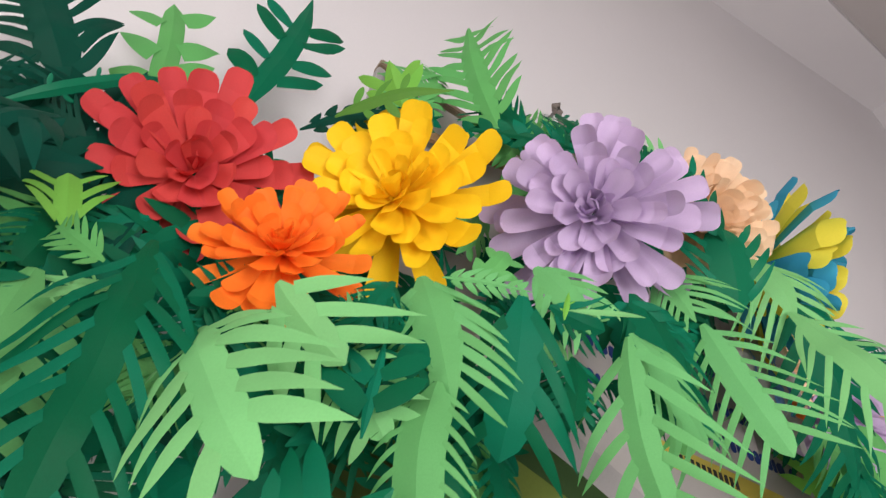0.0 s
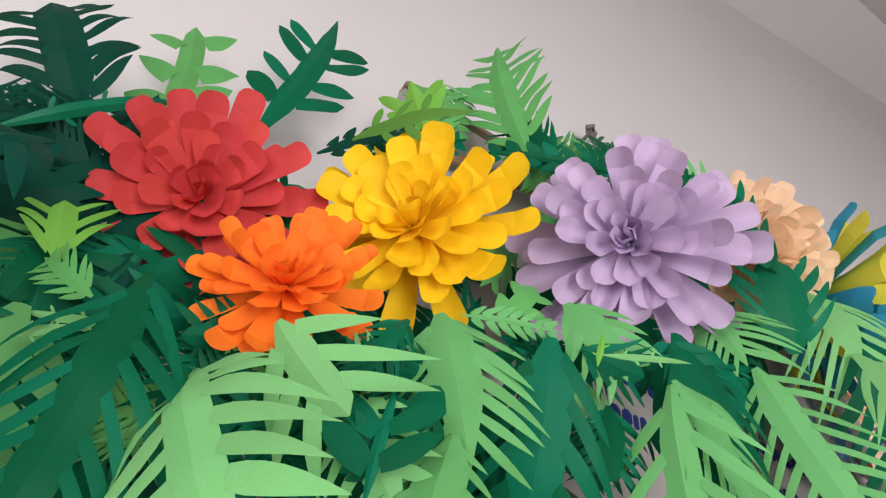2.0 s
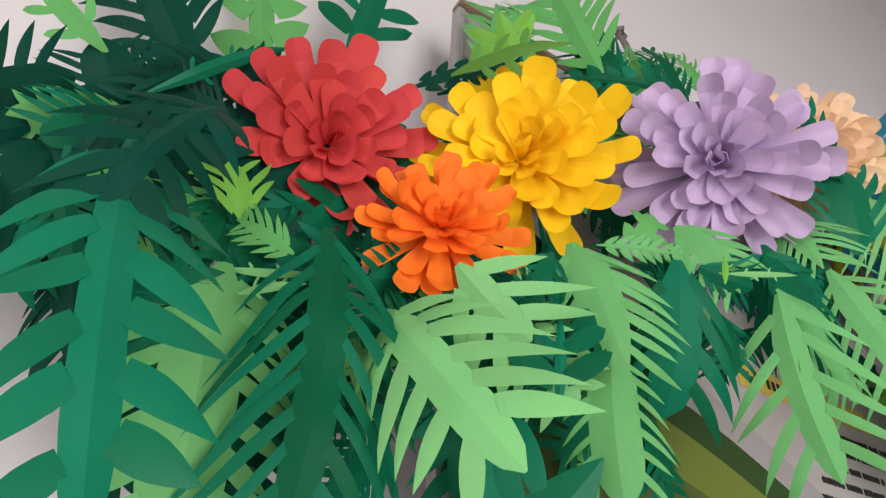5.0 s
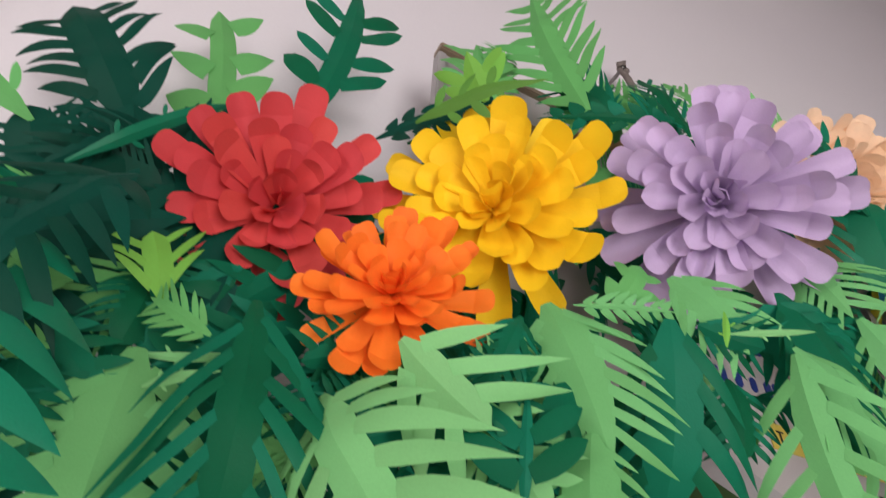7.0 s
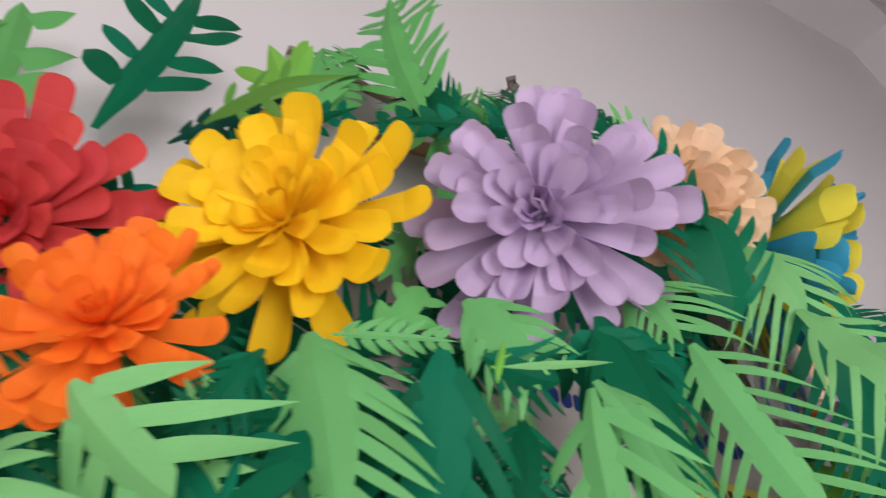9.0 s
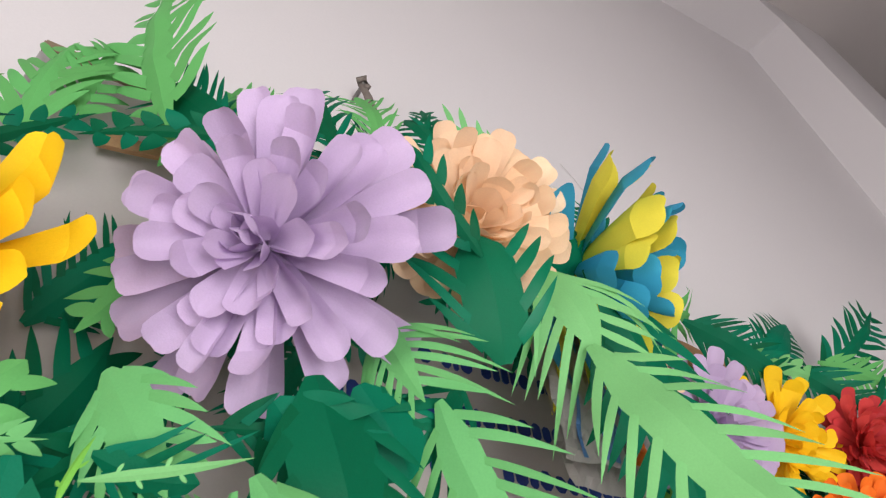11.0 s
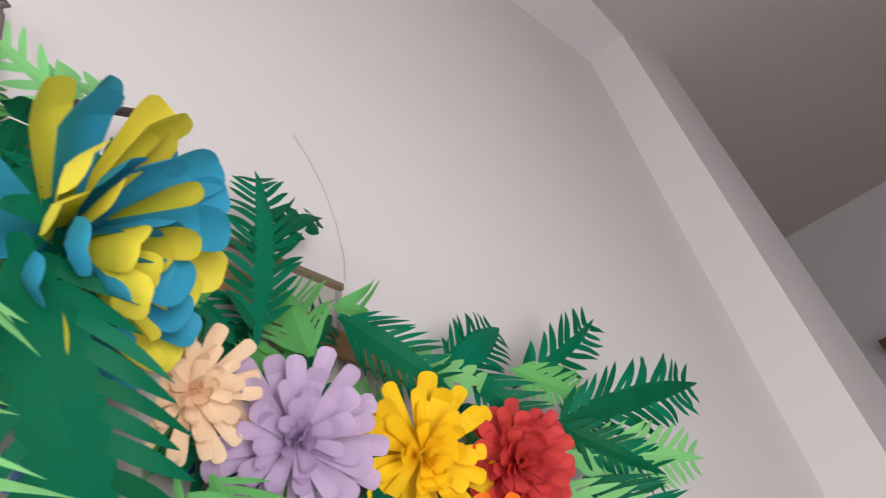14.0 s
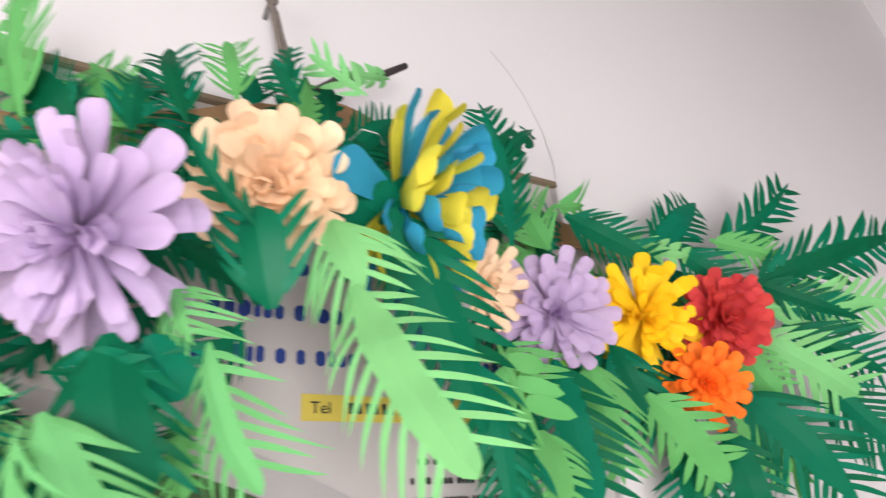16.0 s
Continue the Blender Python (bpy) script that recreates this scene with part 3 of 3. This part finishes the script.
leaf("dark", (1.550, 0.339, 2.083), (1.668, 0.282, 1.901), (-0.77, -0.55, -0.32), span=0.150, spine=0.037, pairs=12, bow=0.10, cut="fine")
leaf("mid", (1.421, 0.386, 2.162), (1.473, 0.367, 2.034), (-0.78, -0.58, -0.23), span=0.114, spine=0.042, pairs=7, bow=0.10, cut="fern")
leaf("dark", (1.384, 0.380, 2.048), (1.522, 0.330, 1.848), (-0.70, -0.64, -0.32), span=0.191, spine=0.057, pairs=12, bow=0.10, cut="fine")
leaf("mid", (1.192, 0.410, 2.040), (1.307, 0.394, 1.900), (-0.55, -0.75, -0.37), span=0.139, spine=0.046, pairs=7, bow=0.10, cut="fern")
leaf("mid", (1.379, 0.402, 2.009), (1.481, 0.364, 1.888), (-0.64, -0.69, -0.33), span=0.114, spine=0.032, pairs=9, bow=0.10, cut="fine")
leaf("dark", (1.001, 0.396, 2.080), (1.030, 0.400, 1.873), (-0.53, -0.84, -0.09), span=0.176, spine=0.053, pairs=9, bow=0.10, cut="fern")
leaf("mid", (0.917, 0.393, 2.102), (0.978, 0.402, 2.024), (-0.38, -0.84, -0.40), span=0.121, spine=0.021, pairs=7, bow=0.10, cut="fern")
leaf("mid", (1.080, 0.413, 2.093), (1.104, 0.414, 1.904), (-0.59, -0.80, -0.08), span=0.129, spine=0.043, pairs=9, bow=0.10, cut="fine")
leaf("dark", (1.165, 0.438, 2.137), (1.220, 0.427, 1.967), (-0.65, -0.74, -0.17), span=0.110, spine=0.034, pairs=9, bow=0.10, cut="fine")
leaf("mid", (0.852, 0.327, 2.075), (0.924, 0.354, 1.941), (-0.36, -0.86, -0.37), span=0.118, spine=0.011, pairs=3, bow=0.10, cut="lance")
leaf("dark", (0.835, 0.334, 2.000), (0.855, 0.349, 1.866), (-0.36, -0.92, -0.15), span=0.096, spine=0.028, pairs=10, bow=0.10, cut="fine")
leaf("mid", (0.947, 0.387, 1.974), (0.965, 0.390, 1.875), (-0.47, -0.88, -0.11), span=0.104, spine=0.039, pairs=7, bow=0.10, cut="fern")
leaf("dark", (1.332, 0.391, 1.979), (1.349, 0.388, 1.844), (-0.74, -0.66, -0.08), span=0.132, spine=0.054, pairs=6, bow=0.10, cut="fern")
leaf("dark", (0.946, 0.417, 2.024), (0.902, 0.400, 1.881), (-0.32, -0.92, 0.21), span=0.118, spine=0.039, pairs=9, bow=0.10, cut="fine")
leaf("dark", (1.234, 0.455, 2.141), (1.233, 0.445, 2.026), (-0.67, -0.74, 0.07), span=0.143, spine=0.045, pairs=7, bow=0.10, cut="fern")
leaf("dark", (1.297, 0.436, 1.957), (1.259, 0.441, 1.850), (-0.61, -0.77, 0.18), span=0.132, spine=0.049, pairs=7, bow=0.10, cut="fine")
leaf("dark", (0.413, 0.301, 2.032), (0.455, 0.303, 1.885), (-0.09, -1.00, -0.04), span=0.125, spine=0.058, pairs=6, bow=0.10, cut="spike")
leaf("fresh", (0.376, 0.285, 1.956), (0.441, 0.282, 1.859), (-0.08, -1.00, -0.03), span=0.114, spine=0.031, pairs=6, bow=0.10, cut="spike")
leaf("dark", (0.529, 0.296, 2.053), (0.485, 0.304, 1.980), (-0.01, -0.99, -0.10), span=0.081, spine=0.014, pairs=4, bow=0.10, cut="spike")
leaf("dark", (0.344, 0.327, 1.938), (0.337, 0.329, 1.872), (-0.37, -0.93, 0.00), span=0.073, spine=0.021, pairs=6, bow=0.10, cut="fern")
leaf("mid", (0.480, 0.334, 1.969), (0.496, 0.335, 1.894), (-0.69, -0.71, -0.15), span=0.062, spine=0.023, pairs=6, bow=0.10, cut="fern")
leaf("dark", (0.446, 0.303, 2.034), (0.482, 0.304, 1.975), (-0.27, -0.94, -0.19), span=0.093, spine=0.043, pairs=4, bow=0.10, cut="spike")
leaf("dark", (-0.154, 0.502, 2.041), (-0.216, 0.505, 1.966), (0.37, -0.87, -0.34), span=0.071, spine=0.022, pairs=7, bow=0.10, cut="fern")
leaf("dark", (-0.097, 0.513, 2.061), (-0.147, 0.512, 1.969), (0.33, -0.93, -0.17), span=0.081, spine=0.029, pairs=7, bow=0.10, cut="fern")
leaf("light", (-0.141, 0.522, 1.946), (-0.205, 0.505, 1.935), (0.29, -0.86, -0.41), span=0.054, spine=0.017, pairs=7, bow=0.10, cut="fine")
leaf("dark", (-0.100, 0.505, 1.992), (-0.170, 0.503, 1.922), (0.31, -0.91, -0.29), span=0.073, spine=0.022, pairs=8, bow=0.10, cut="fine")
leaf("fresh", (-0.066, 0.496, 1.899), (-0.093, 0.511, 1.842), (0.04, -0.96, -0.27), span=0.091, spine=0.035, pairs=6, bow=0.10, cut="fern")
leaf("dark", (-0.167, 0.503, 1.978), (-0.182, 0.504, 1.889), (0.28, -0.96, -0.06), span=0.081, spine=0.024, pairs=7, bow=0.10, cut="fern")
leaf("mid", (-0.155, 0.532, 1.922), (-0.185, 0.534, 1.884), (0.27, -0.93, -0.25), span=0.061, spine=0.020, pairs=7, bow=0.10, cut="fine")
leaf("dark", (-0.025, 0.474, 2.000), (-0.075, 0.501, 1.955), (-0.03, -0.87, -0.50), span=0.055, spine=0.018, pairs=8, bow=0.10, cut="fine")
leaf("dark", (0.303, 0.311, 1.966), (0.352, 0.294, 1.952), (-0.42, -0.60, -0.69), span=0.060, spine=0.017, pairs=4, bow=0.10, cut="spike")
leaf("dark", (0.216, 0.362, 1.914), (0.180, 0.363, 1.856), (-0.08, -1.00, 0.03), span=0.056, spine=0.024, pairs=2, bow=0.08, cut="lance")
leaf("dark", (0.200, 0.370, 1.849), (0.142, 0.373, 1.852), (-0.07, -0.83, -0.55), span=0.047, spine=0.013, pairs=3, bow=0.08, cut="lance")
leaf("mid", (-0.130, 0.471, 1.944), (-0.189, 0.464, 1.937), (0.16, -0.87, -0.46), span=0.044, spine=0.012, pairs=6, bow=0.10, cut="fine")
leaf("light", (-0.063, 0.445, 1.870), (-0.021, 0.421, 1.882), (-0.32, -0.82, -0.47), span=0.016, spine=0.007, pairs=2, bow=0.10, cut="lance")
leaf("mid", (-0.034, 0.428, 1.908), (-0.078, 0.453, 1.937), (-0.57, -0.80, -0.20), span=0.040, spine=0.010, pairs=6, bow=0.10, cut="fine")
leaf("mid", (-0.122, 0.461, 1.888), (-0.163, 0.453, 1.884), (0.21, -0.90, -0.37), span=0.032, spine=0.009, pairs=6, bow=0.10, cut="fine")
leaf("forest", (-0.134, 0.501, 2.137), (-0.187, 0.474, 2.033), (0.58, -0.81, -0.09), span=0.065, spine=0.012, pairs=6, bow=0.10, cut="spike")
leaf("fresh", (0.209, 0.345, 1.971), (0.283, 0.309, 1.969), (-0.39, -0.74, -0.54), span=0.026, spine=0.005, pairs=7, bow=0.10, cut="fine")
leaf("mid", (0.240, 0.330, 1.973), (0.262, 0.319, 2.013), (-0.40, -0.91, -0.03), span=0.050, spine=0.018, pairs=2, bow=0.10, cut="fern")
leaf("light", (0.298, 0.284, 1.942), (0.366, 0.259, 1.953), (-0.24, -0.86, -0.46), span=0.012, spine=0.005, pairs=2, bow=0.10, cut="lance")
leaf("bright", (0.293, 0.285, 1.930), (0.299, 0.283, 1.963), (-0.74, -0.66, 0.09), span=0.012, spine=0.005, pairs=1, bow=0.10, cut="lance")
leaf("dark", (0.173, 0.364, 1.959), (0.146, 0.371, 1.892), (-0.34, -0.94, 0.04), span=0.049, spine=0.016, pairs=7, bow=0.10, cut="fine")

leaf("olive", (0.091, 0.418, 2.198), (0.185, 0.316, 2.214), (-0.303, -0.507, -0.25), span=0.055, spine=0.016, pairs=3, bow=0.1, cut="lance")
leaf("bright", (0.156, 0.384, 2.237), (0.119, 0.363, 2.274), (-0.303, -0.507, -0.807), span=0.085, spine=0.026, pairs=2, bow=0.05, cut="lance")
leaf("forest", (0.068, 0.472, 2.214), (0.188, 0.389, 2.258), (-0.303, -0.507, -0.3), span=0.04, spine=0.014, pairs=6, bow=0.14, cut="fine")

leaf("forest", (-0.126, 0.521, 2.041), (-0.159, 0.494, 2.149), (0.14, -0.72, -0.68), span=0.13, spine=0.05, pairs=8, bow=0.05, cut="fern")
leaf("forest", (-0.169, 0.523, 2.029), (-0.232, 0.508, 2.117), (0.14, -0.72, -0.68), span=0.12, spine=0.045, pairs=8, bow=0.05, cut="fern")
leaf("forest", (-0.102, 0.487, 2.051), (-0.166, 0.494, 2.064), (0.14, -0.72, -0.68), span=0.1, spine=0.045, pairs=7, bow=0.05, cut="fern")
leaf("fresh", (-0.08, 0.495, 1.909), (-0.054, 0.502, 1.759), (-0.0, -0.93, -0.38), span=0.15, spine=0.055, pairs=7, bow=0.05, cut="fern")

# dark leaves packed close behind the flowers
fill_seed = random.Random(3)
for i in range(150):
    x = -0.52 + 1.98 * (i + fill_seed.random()) / 150
    top = arch_top(x)
    z = fill_seed.uniform(top - (0.22 if 0.48 < x < 0.84 else 0.36), top - 0.06)
    y = 0.482 - 0.02 * fill_seed.random() - (0.08 * math.exp(-((x - 0.55) / 0.22) ** 2)) * fill_seed.random()
    ang = fill_seed.uniform(-2.6, -0.5) if fill_seed.random() < 0.7 else fill_seed.uniform(0.5, 2.4)
    ln = fill_seed.uniform(0.10, 0.17)
    if x < 0.32:
        top = 2.20 + 0.5 * max(0.0, x - 0.1) + 0.6 * min(0.0, x + 0.1)
        z = fill_seed.uniform(1.80, top - 0.05)
        y = min(wall_y(x) - 0.05, y + 0.02)
    if ang > 0:
        ln = min(ln, max(0.05, (top - 0.02 - z) / max(0.3, math.sin(ang))))
    base = (x, y, z)
    tip = (x + ln * math.cos(ang), y - 0.012 * fill_seed.random(), z + ln * math.sin(ang))
    leaf("forest" if x < 0.0 else "dark" if fill_seed.random() < 0.75 or x < 0.3 else "mid", base, tip, (fill_seed.uniform(-0.3, 0.3), -0.8, -0.5), span=fill_seed.uniform(0.06, 0.12), spine=fill_seed.uniform(0.02, 0.045),
         pairs=fill_seed.randint(5, 9), bow=0.05, cut=fill_seed.choice(("fern", "fine")))


# dark filler leaves added to stand in for shade deep under the front row
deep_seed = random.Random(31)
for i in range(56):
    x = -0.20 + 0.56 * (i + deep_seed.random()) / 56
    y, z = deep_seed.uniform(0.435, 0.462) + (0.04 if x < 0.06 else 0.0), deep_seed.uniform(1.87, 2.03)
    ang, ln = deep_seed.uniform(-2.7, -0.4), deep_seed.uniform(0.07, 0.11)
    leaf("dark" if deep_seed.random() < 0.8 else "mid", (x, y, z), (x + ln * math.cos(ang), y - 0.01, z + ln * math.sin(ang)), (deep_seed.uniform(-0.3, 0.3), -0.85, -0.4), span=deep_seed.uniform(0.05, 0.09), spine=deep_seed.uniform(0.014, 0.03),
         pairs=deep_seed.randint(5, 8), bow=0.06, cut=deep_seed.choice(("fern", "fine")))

# thin leaves pushed in under the flowers
thin_seed = random.Random(14)
for i in range(18):
    x = -0.06 + 0.48 * (i + thin_seed.random()) / 18
    y = (0.335 if x > 0.2 else 0.375) + 0.10 * ((x - 0.5) / 0.5) ** 2 + thin_seed.uniform(0.0, 0.03)
    z = 1.875 + 0.30 * min(x, 0.62) + thin_seed.uniform(-0.045, 0.035)
    ang = thin_seed.choice((-0.2, -0.5, -2.6, -2.9)) + thin_seed.uniform(-0.3, 0.3)
    ln = thin_seed.uniform(0.07, 0.12)
    leaf(thin_seed.choice(("dark", "dark", "dark", "mid", "light")), (x, y, z), (x + ln * math.cos(ang), y - 0.02, z + ln * math.sin(ang)), (thin_seed.uniform(-0.2, 0.2), -0.8, -0.5),
         span=thin_seed.uniform(0.035, 0.065), spine=thin_seed.uniform(0.008, 0.013), pairs=thin_seed.randint(8, 11), bow=0.06, cut="fine")


# ---- paper flowers ----
flower_seed = random.Random(21)
# rings from the outside in: how many petals, length, elevation in degrees, height of the root
BROAD = [(12, 1.00, 2, 0.00), (12, 0.88, 13, 0.03), (11, 0.71, 25, 0.06), (9, 0.54, 38, 0.08), (6, 0.41, 54, 0.10), (3, 0.32, 76, 0.11)]
DEEP = [(13, 1.00, -1, 0.00), (12, 0.87, 11, 0.03), (11, 0.69, 24, 0.06), (9, 0.54, 38, 0.08), (6, 0.43, 56, 0.10), (4, 0.35, 78, 0.11)]
CUPPED = [(14, 1.00, 4, 0.00), (13, 0.98, 15, 0.02), (13, 0.93, 26, 0.04), (12, 0.86, 37, 0.06), (10, 0.76, 48, 0.08), (8, 0.64, 60, 0.10), (5, 0.50, 76, 0.11)]
SPLAYED = [(8, 1.12, -16, -0.06)] + DEEP
TWO = [(12, 1.02, 6, 0.00), (12, 1.00, 20, 0.02), (10, 0.93, 34, 0.04), (10, 0.85, 48, 0.06), (6, 0.75, 62, 0.08), (4, 0.63, 79, 0.08)]


def petal_mesh(length, width, cup, keel, hook, mat):
    """A strip of folded paper: narrow at its root, broad and round at its end, hollow across, its end bent over at a crease."""
    verts, faces = [], []
    crease_at = 0.80
    stops = [0, 0.2, 0.42, 0.62, crease_at, None, 0.87, 0.93, 0.97, 0.992, 1.0]
    row, rise, last, slope = 0, 0.0, 0.0, 0.0
    round_from = 1 - 0.40 * width / length
    broken = False
    for f in stops:
        if f is None:
            broken, f = True, crease_at
        w = width / 2 * (0.34 + 0.66 * min(1.0, f / 0.82) ** 0.85)
        if f > round_from:
            w *= max(0.0, 1 - ((f - round_from) / (1 - round_from)) ** 2.3) ** 0.5 * 0.90 + 0.10
        slope = 2 * cup * f + (hook if broken else 0.0)
        rise += slope * (f - last) * length
        last = f
        gutter = keel * (1.25 - 0.6 * f)
        for g in (-1, -0.5, 0, 0.5, 1):
            verts.append((length * f, g * w, rise + w * (gutter * 2 * abs(g) + 0.20 * g * g)))
        if row and not (broken and f == crease_at):
            k = 5 * row
            faces += [[k - 5 + j, k - 4 + j, k + 1 + j, k + j] for j in range(4)]
        row += 1
    return mesh_of("petal", verts, faces, mat, True)


def flower(colour, seat, facing, radius, label, rings, slim=0.3, crease=0.07):
    rng = flower_seed
    two = rings is TWO
    turn = Vector(facing).normalized().to_track_quat("Z", "Y").to_matrix().to_4x4()
    thing = tagged(new("paper_flower"), label, "paper flower", "paper flowers of the garland")
    thing.matrix_world = Matrix.Translation(Vector(seat)) @ turn
    for r, (count, size, raise_deg, height) in enumerate(rings):
        length = radius * size
        width = radius * slim * (0.50 + 0.50 * size)
        shades = (colour,) if not two else ("blue", "lemon")
        kinds = [petal_mesh(length, width * rng.uniform(0.88, 1.14), rng.uniform(-0.02, 0.16), crease * rng.uniform(0.5, 1.6), rng.uniform(-0.15, 0.55), PAPER[c]) for c in shades for _ in range(5)]
        phase = rng.random()
        for i in range(count):
            tint = (i + r) % 2 if two else 0
            me = kinds[tint * 5 + rng.randrange(5)]
            ob = part("petal", me, thing, ("lemon yellow petal" if tint else "blue petal") if two else "")
            ob.matrix_basis = pose(0, 0, height * radius, 0, 0, 360 * (i + phase + rng.uniform(-0.26, 0.26)) / count) @ pose(radius * 0.03, rng.uniform(-0.015, 0.015) * radius * r, 0, rng.uniform(-16, 16), -raise_deg + rng.uniform(-1, 1) * (6 + 1.1 * r), rng.uniform(-2.5, 2.5) * r) \
                @ Matrix.Diagonal((rng.uniform(0.91, 1.06), rng.uniform(0.88, 1.1), 1, 1))
    return thing


flower("red", (-0.011, 0.489, 2.084), (-0.08, -0.86, -0.5), 0.113, "red folded-paper dahlia with broad rounded petals", BROAD, slim=0.28, crease=0.08)
flower("orange", (0.083, 0.409, 1.97), (-0.41, -0.91, -0.04), 0.076, "small orange folded-paper dahlia below the red one", BROAD, slim=0.28, crease=0.10)
flower("yellow", (0.184, 0.415, 2.113), (-0.6, -0.76, -0.25), 0.122, "bright yellow folded-paper dahlia with layered petals", BROAD, slim=0.28, crease=0.10)
flower("lilac", (0.378, 0.309, 2.133), (-0.61, -0.56, -0.56), 0.114, "large lilac folded-paper dahlia with creased petals", SPLAYED, slim=0.275, crease=0.22)
flower("peach", (0.55, 0.286, 2.212), (-0.34, -0.82, -0.46), 0.092, "peach cream folded-paper dahlia among dark leaves", CUPPED, slim=0.29, crease=0.14)
flower("blue", (0.719, 0.319, 2.25), (0.64, -0.64, -0.42), 0.150, "large blue and yellow paper flower crowning the garland", TWO, slim=0.30, crease=0.10)
flower("peach", (0.893, 0.405, 2.189), (-0.1, -0.92, -0.37), 0.078, "peach cream folded-paper dahlia half behind the blue flower", DEEP, slim=0.23, crease=0.1)
flower("lilac", (1.018, 0.4, 2.156), (-0.44, -0.81, -0.37), 0.103, "lilac folded-paper dahlia with drooping lower petals", DEEP, slim=0.24, crease=0.12)
flower("yellow", (1.23, 0.413, 2.182), (-0.42, -0.79, -0.45), 0.11, "deep yellow folded-paper dahlia overhung by a fern leaf", DEEP, slim=0.24, crease=0.1)
flower("red", (1.371, 0.359, 2.17), (-0.54, -0.75, -0.39), 0.088, "small red folded-paper dahlia at the garland's end", CUPPED, slim=0.25, crease=0.08)
flower("orange", (1.31, 0.386, 2.056), (-0.61, -0.76, -0.24), 0.074, "small orange folded-paper dahlia with blunt petals", BROAD, slim=0.3, crease=0.08)

# ---- small things ----
def wrapper():
    """Crumpled printed plastic stuffed behind the leaves."""
    thing = tagged(new("plastic_wrapper"), "crumpled white plastic wrapper with blue and orange print", "wrapper")
    rng = random.Random(8)

    def sheet(nm, x0, x1, z0, z1, y, mat, skew=0.0, label=""):
        n = 14
        verts, faces = [], []
        for i in range(n + 1):
            for j in range(n + 1):
                u, v = i / n, j / n
                x, z = x0 + (x1 - x0) * u + skew * v, z0 + (z1 - z0) * v
                crumple = noise.noise(Vector((x * 28, z * 28, 1.3))) * 0.010 + abs(noise.noise(Vector((x * 60, z * 60, 4.1)))) * 0.006
                verts.append((x, y + crumple, z))
        for i in range(n):
            for j in range(n):
                k = i * (n + 1) + j
                faces.append([k, k + n + 1, k + n + 2, k + 1])
        part(nm, mesh_of(nm, verts, faces, mat), thing, label)

    x, y, z = 0.766, 0.360, 2.140
    sheet("sheet", x - 0.075, x + 0.070, z - 0.095, z + 0.085, y, PRINT, 0.012, "white crumpled plastic")
    sheet("back_sheet", x - 0.050, x + 0.085, z - 0.110, z + 0.060, y + 0.022, PRINT, -0.010, "white crumpled plastic")
    sheet("printed_stripe", x - 0.022, x - 0.002, z - 0.090, z + 0.080, y - 0.0015, SKYBLUE_INK, 0.030, "blue printed stripe")
    sheet("printed_stripe", x + 0.010, x + 0.018, z - 0.090, z + 0.080, y - 0.0015, SKYBLUE_INK, 0.030, "thin blue printed stripe")
    sheet("printed_stripe", x - 0.050, x - 0.044, z - 0.090, z + 0.080, y - 0.0015, SKYBLUE_INK, 0.022, "thin blue printed stripe")
    sheet("printed_patch", x + 0.020, x + 0.048, z - 0.088, z - 0.055, y - 0.003, PAPER["orange"], 0.0, "orange printed patch")


wrapper()
nail_at = Vector((0.589, 0.545, 2.820))
tagged(new("wall_nail", tube("wall_nail", [(0.589, wall_y(0.589) + 0.02, 2.817), (0.589, 0.560, 2.819), (0.589, 0.540, 2.822), (0.589, 0.536, 2.822)], 0.004, STEEL)), "dull steel nail driven into the wall", "nail")
string = tagged(new("hanging_string"), "knotted grey string hanging the board from a nail", "string")
part("strand", tube("strand", [nail_at + Vector((0.0, 0.004, 0.012)), nail_at + Vector((0.006, -0.004, -0.02)), (0.602, 0.535, 2.74), (0.612, 0.525, 2.67), (0.615, 0.515, 2.60), (0.62, 0.505, 2.53), (0.62, 0.494, 2.48)], 0.0062, STRING), string)
part("strand", tube("strand", [nail_at + Vector((-0.006, 0.0, 0.010)), nail_at + Vector((0.012, -0.006, -0.03)), (0.612, 0.533, 2.73), (0.625, 0.522, 2.66), (0.635, 0.51, 2.58), (0.65, 0.494, 2.49)], 0.0045, STRING), string)
part("knot", tube("knot", [nail_at + Vector((-0.012, -0.004, 0.006)), nail_at + Vector((0.0, -0.012, 0.012)), nail_at + Vector((0.012, -0.004, 0.004)), nail_at + Vector((0.004, -0.010, -0.012))], 0.006, STRING), string)
tagged(new("dry_twig", tube("dry_twig", [(0.66, 0.480, 2.56), (0.70, 0.478, 2.60), (0.74, 0.476, 2.62), (0.79, 0.474, 2.645), (0.835, 0.47, 2.68)], 0.009, TWIG, 7, 0.7)), "dark dry twig lying along the board's top", "twig")
tagged(new("loose_thread", tube("loose_thread", [(0.640, 0.28, 2.30), (0.652, 0.265, 2.31), (0.67, 0.258, 2.303), (0.68, 0.265, 2.293)], 0.0009, THREAD, 5)), "loose white thread between two paper flowers", "thread")
# thin grey tube that traces the arc line on the wall
tagged(new("wall_arc", tube("wall_arc", [(1.10, 0.529, 2.885), (1.134, 0.5265, 2.835), (1.170, 0.523, 2.76), (1.194, 0.5205, 2.676), (1.207, 0.519, 2.593), (1.206, 0.519, 2.54)], 0.0007, ARC_GREY, 6)), "thin pale grey arc curving down the wall", "wire")
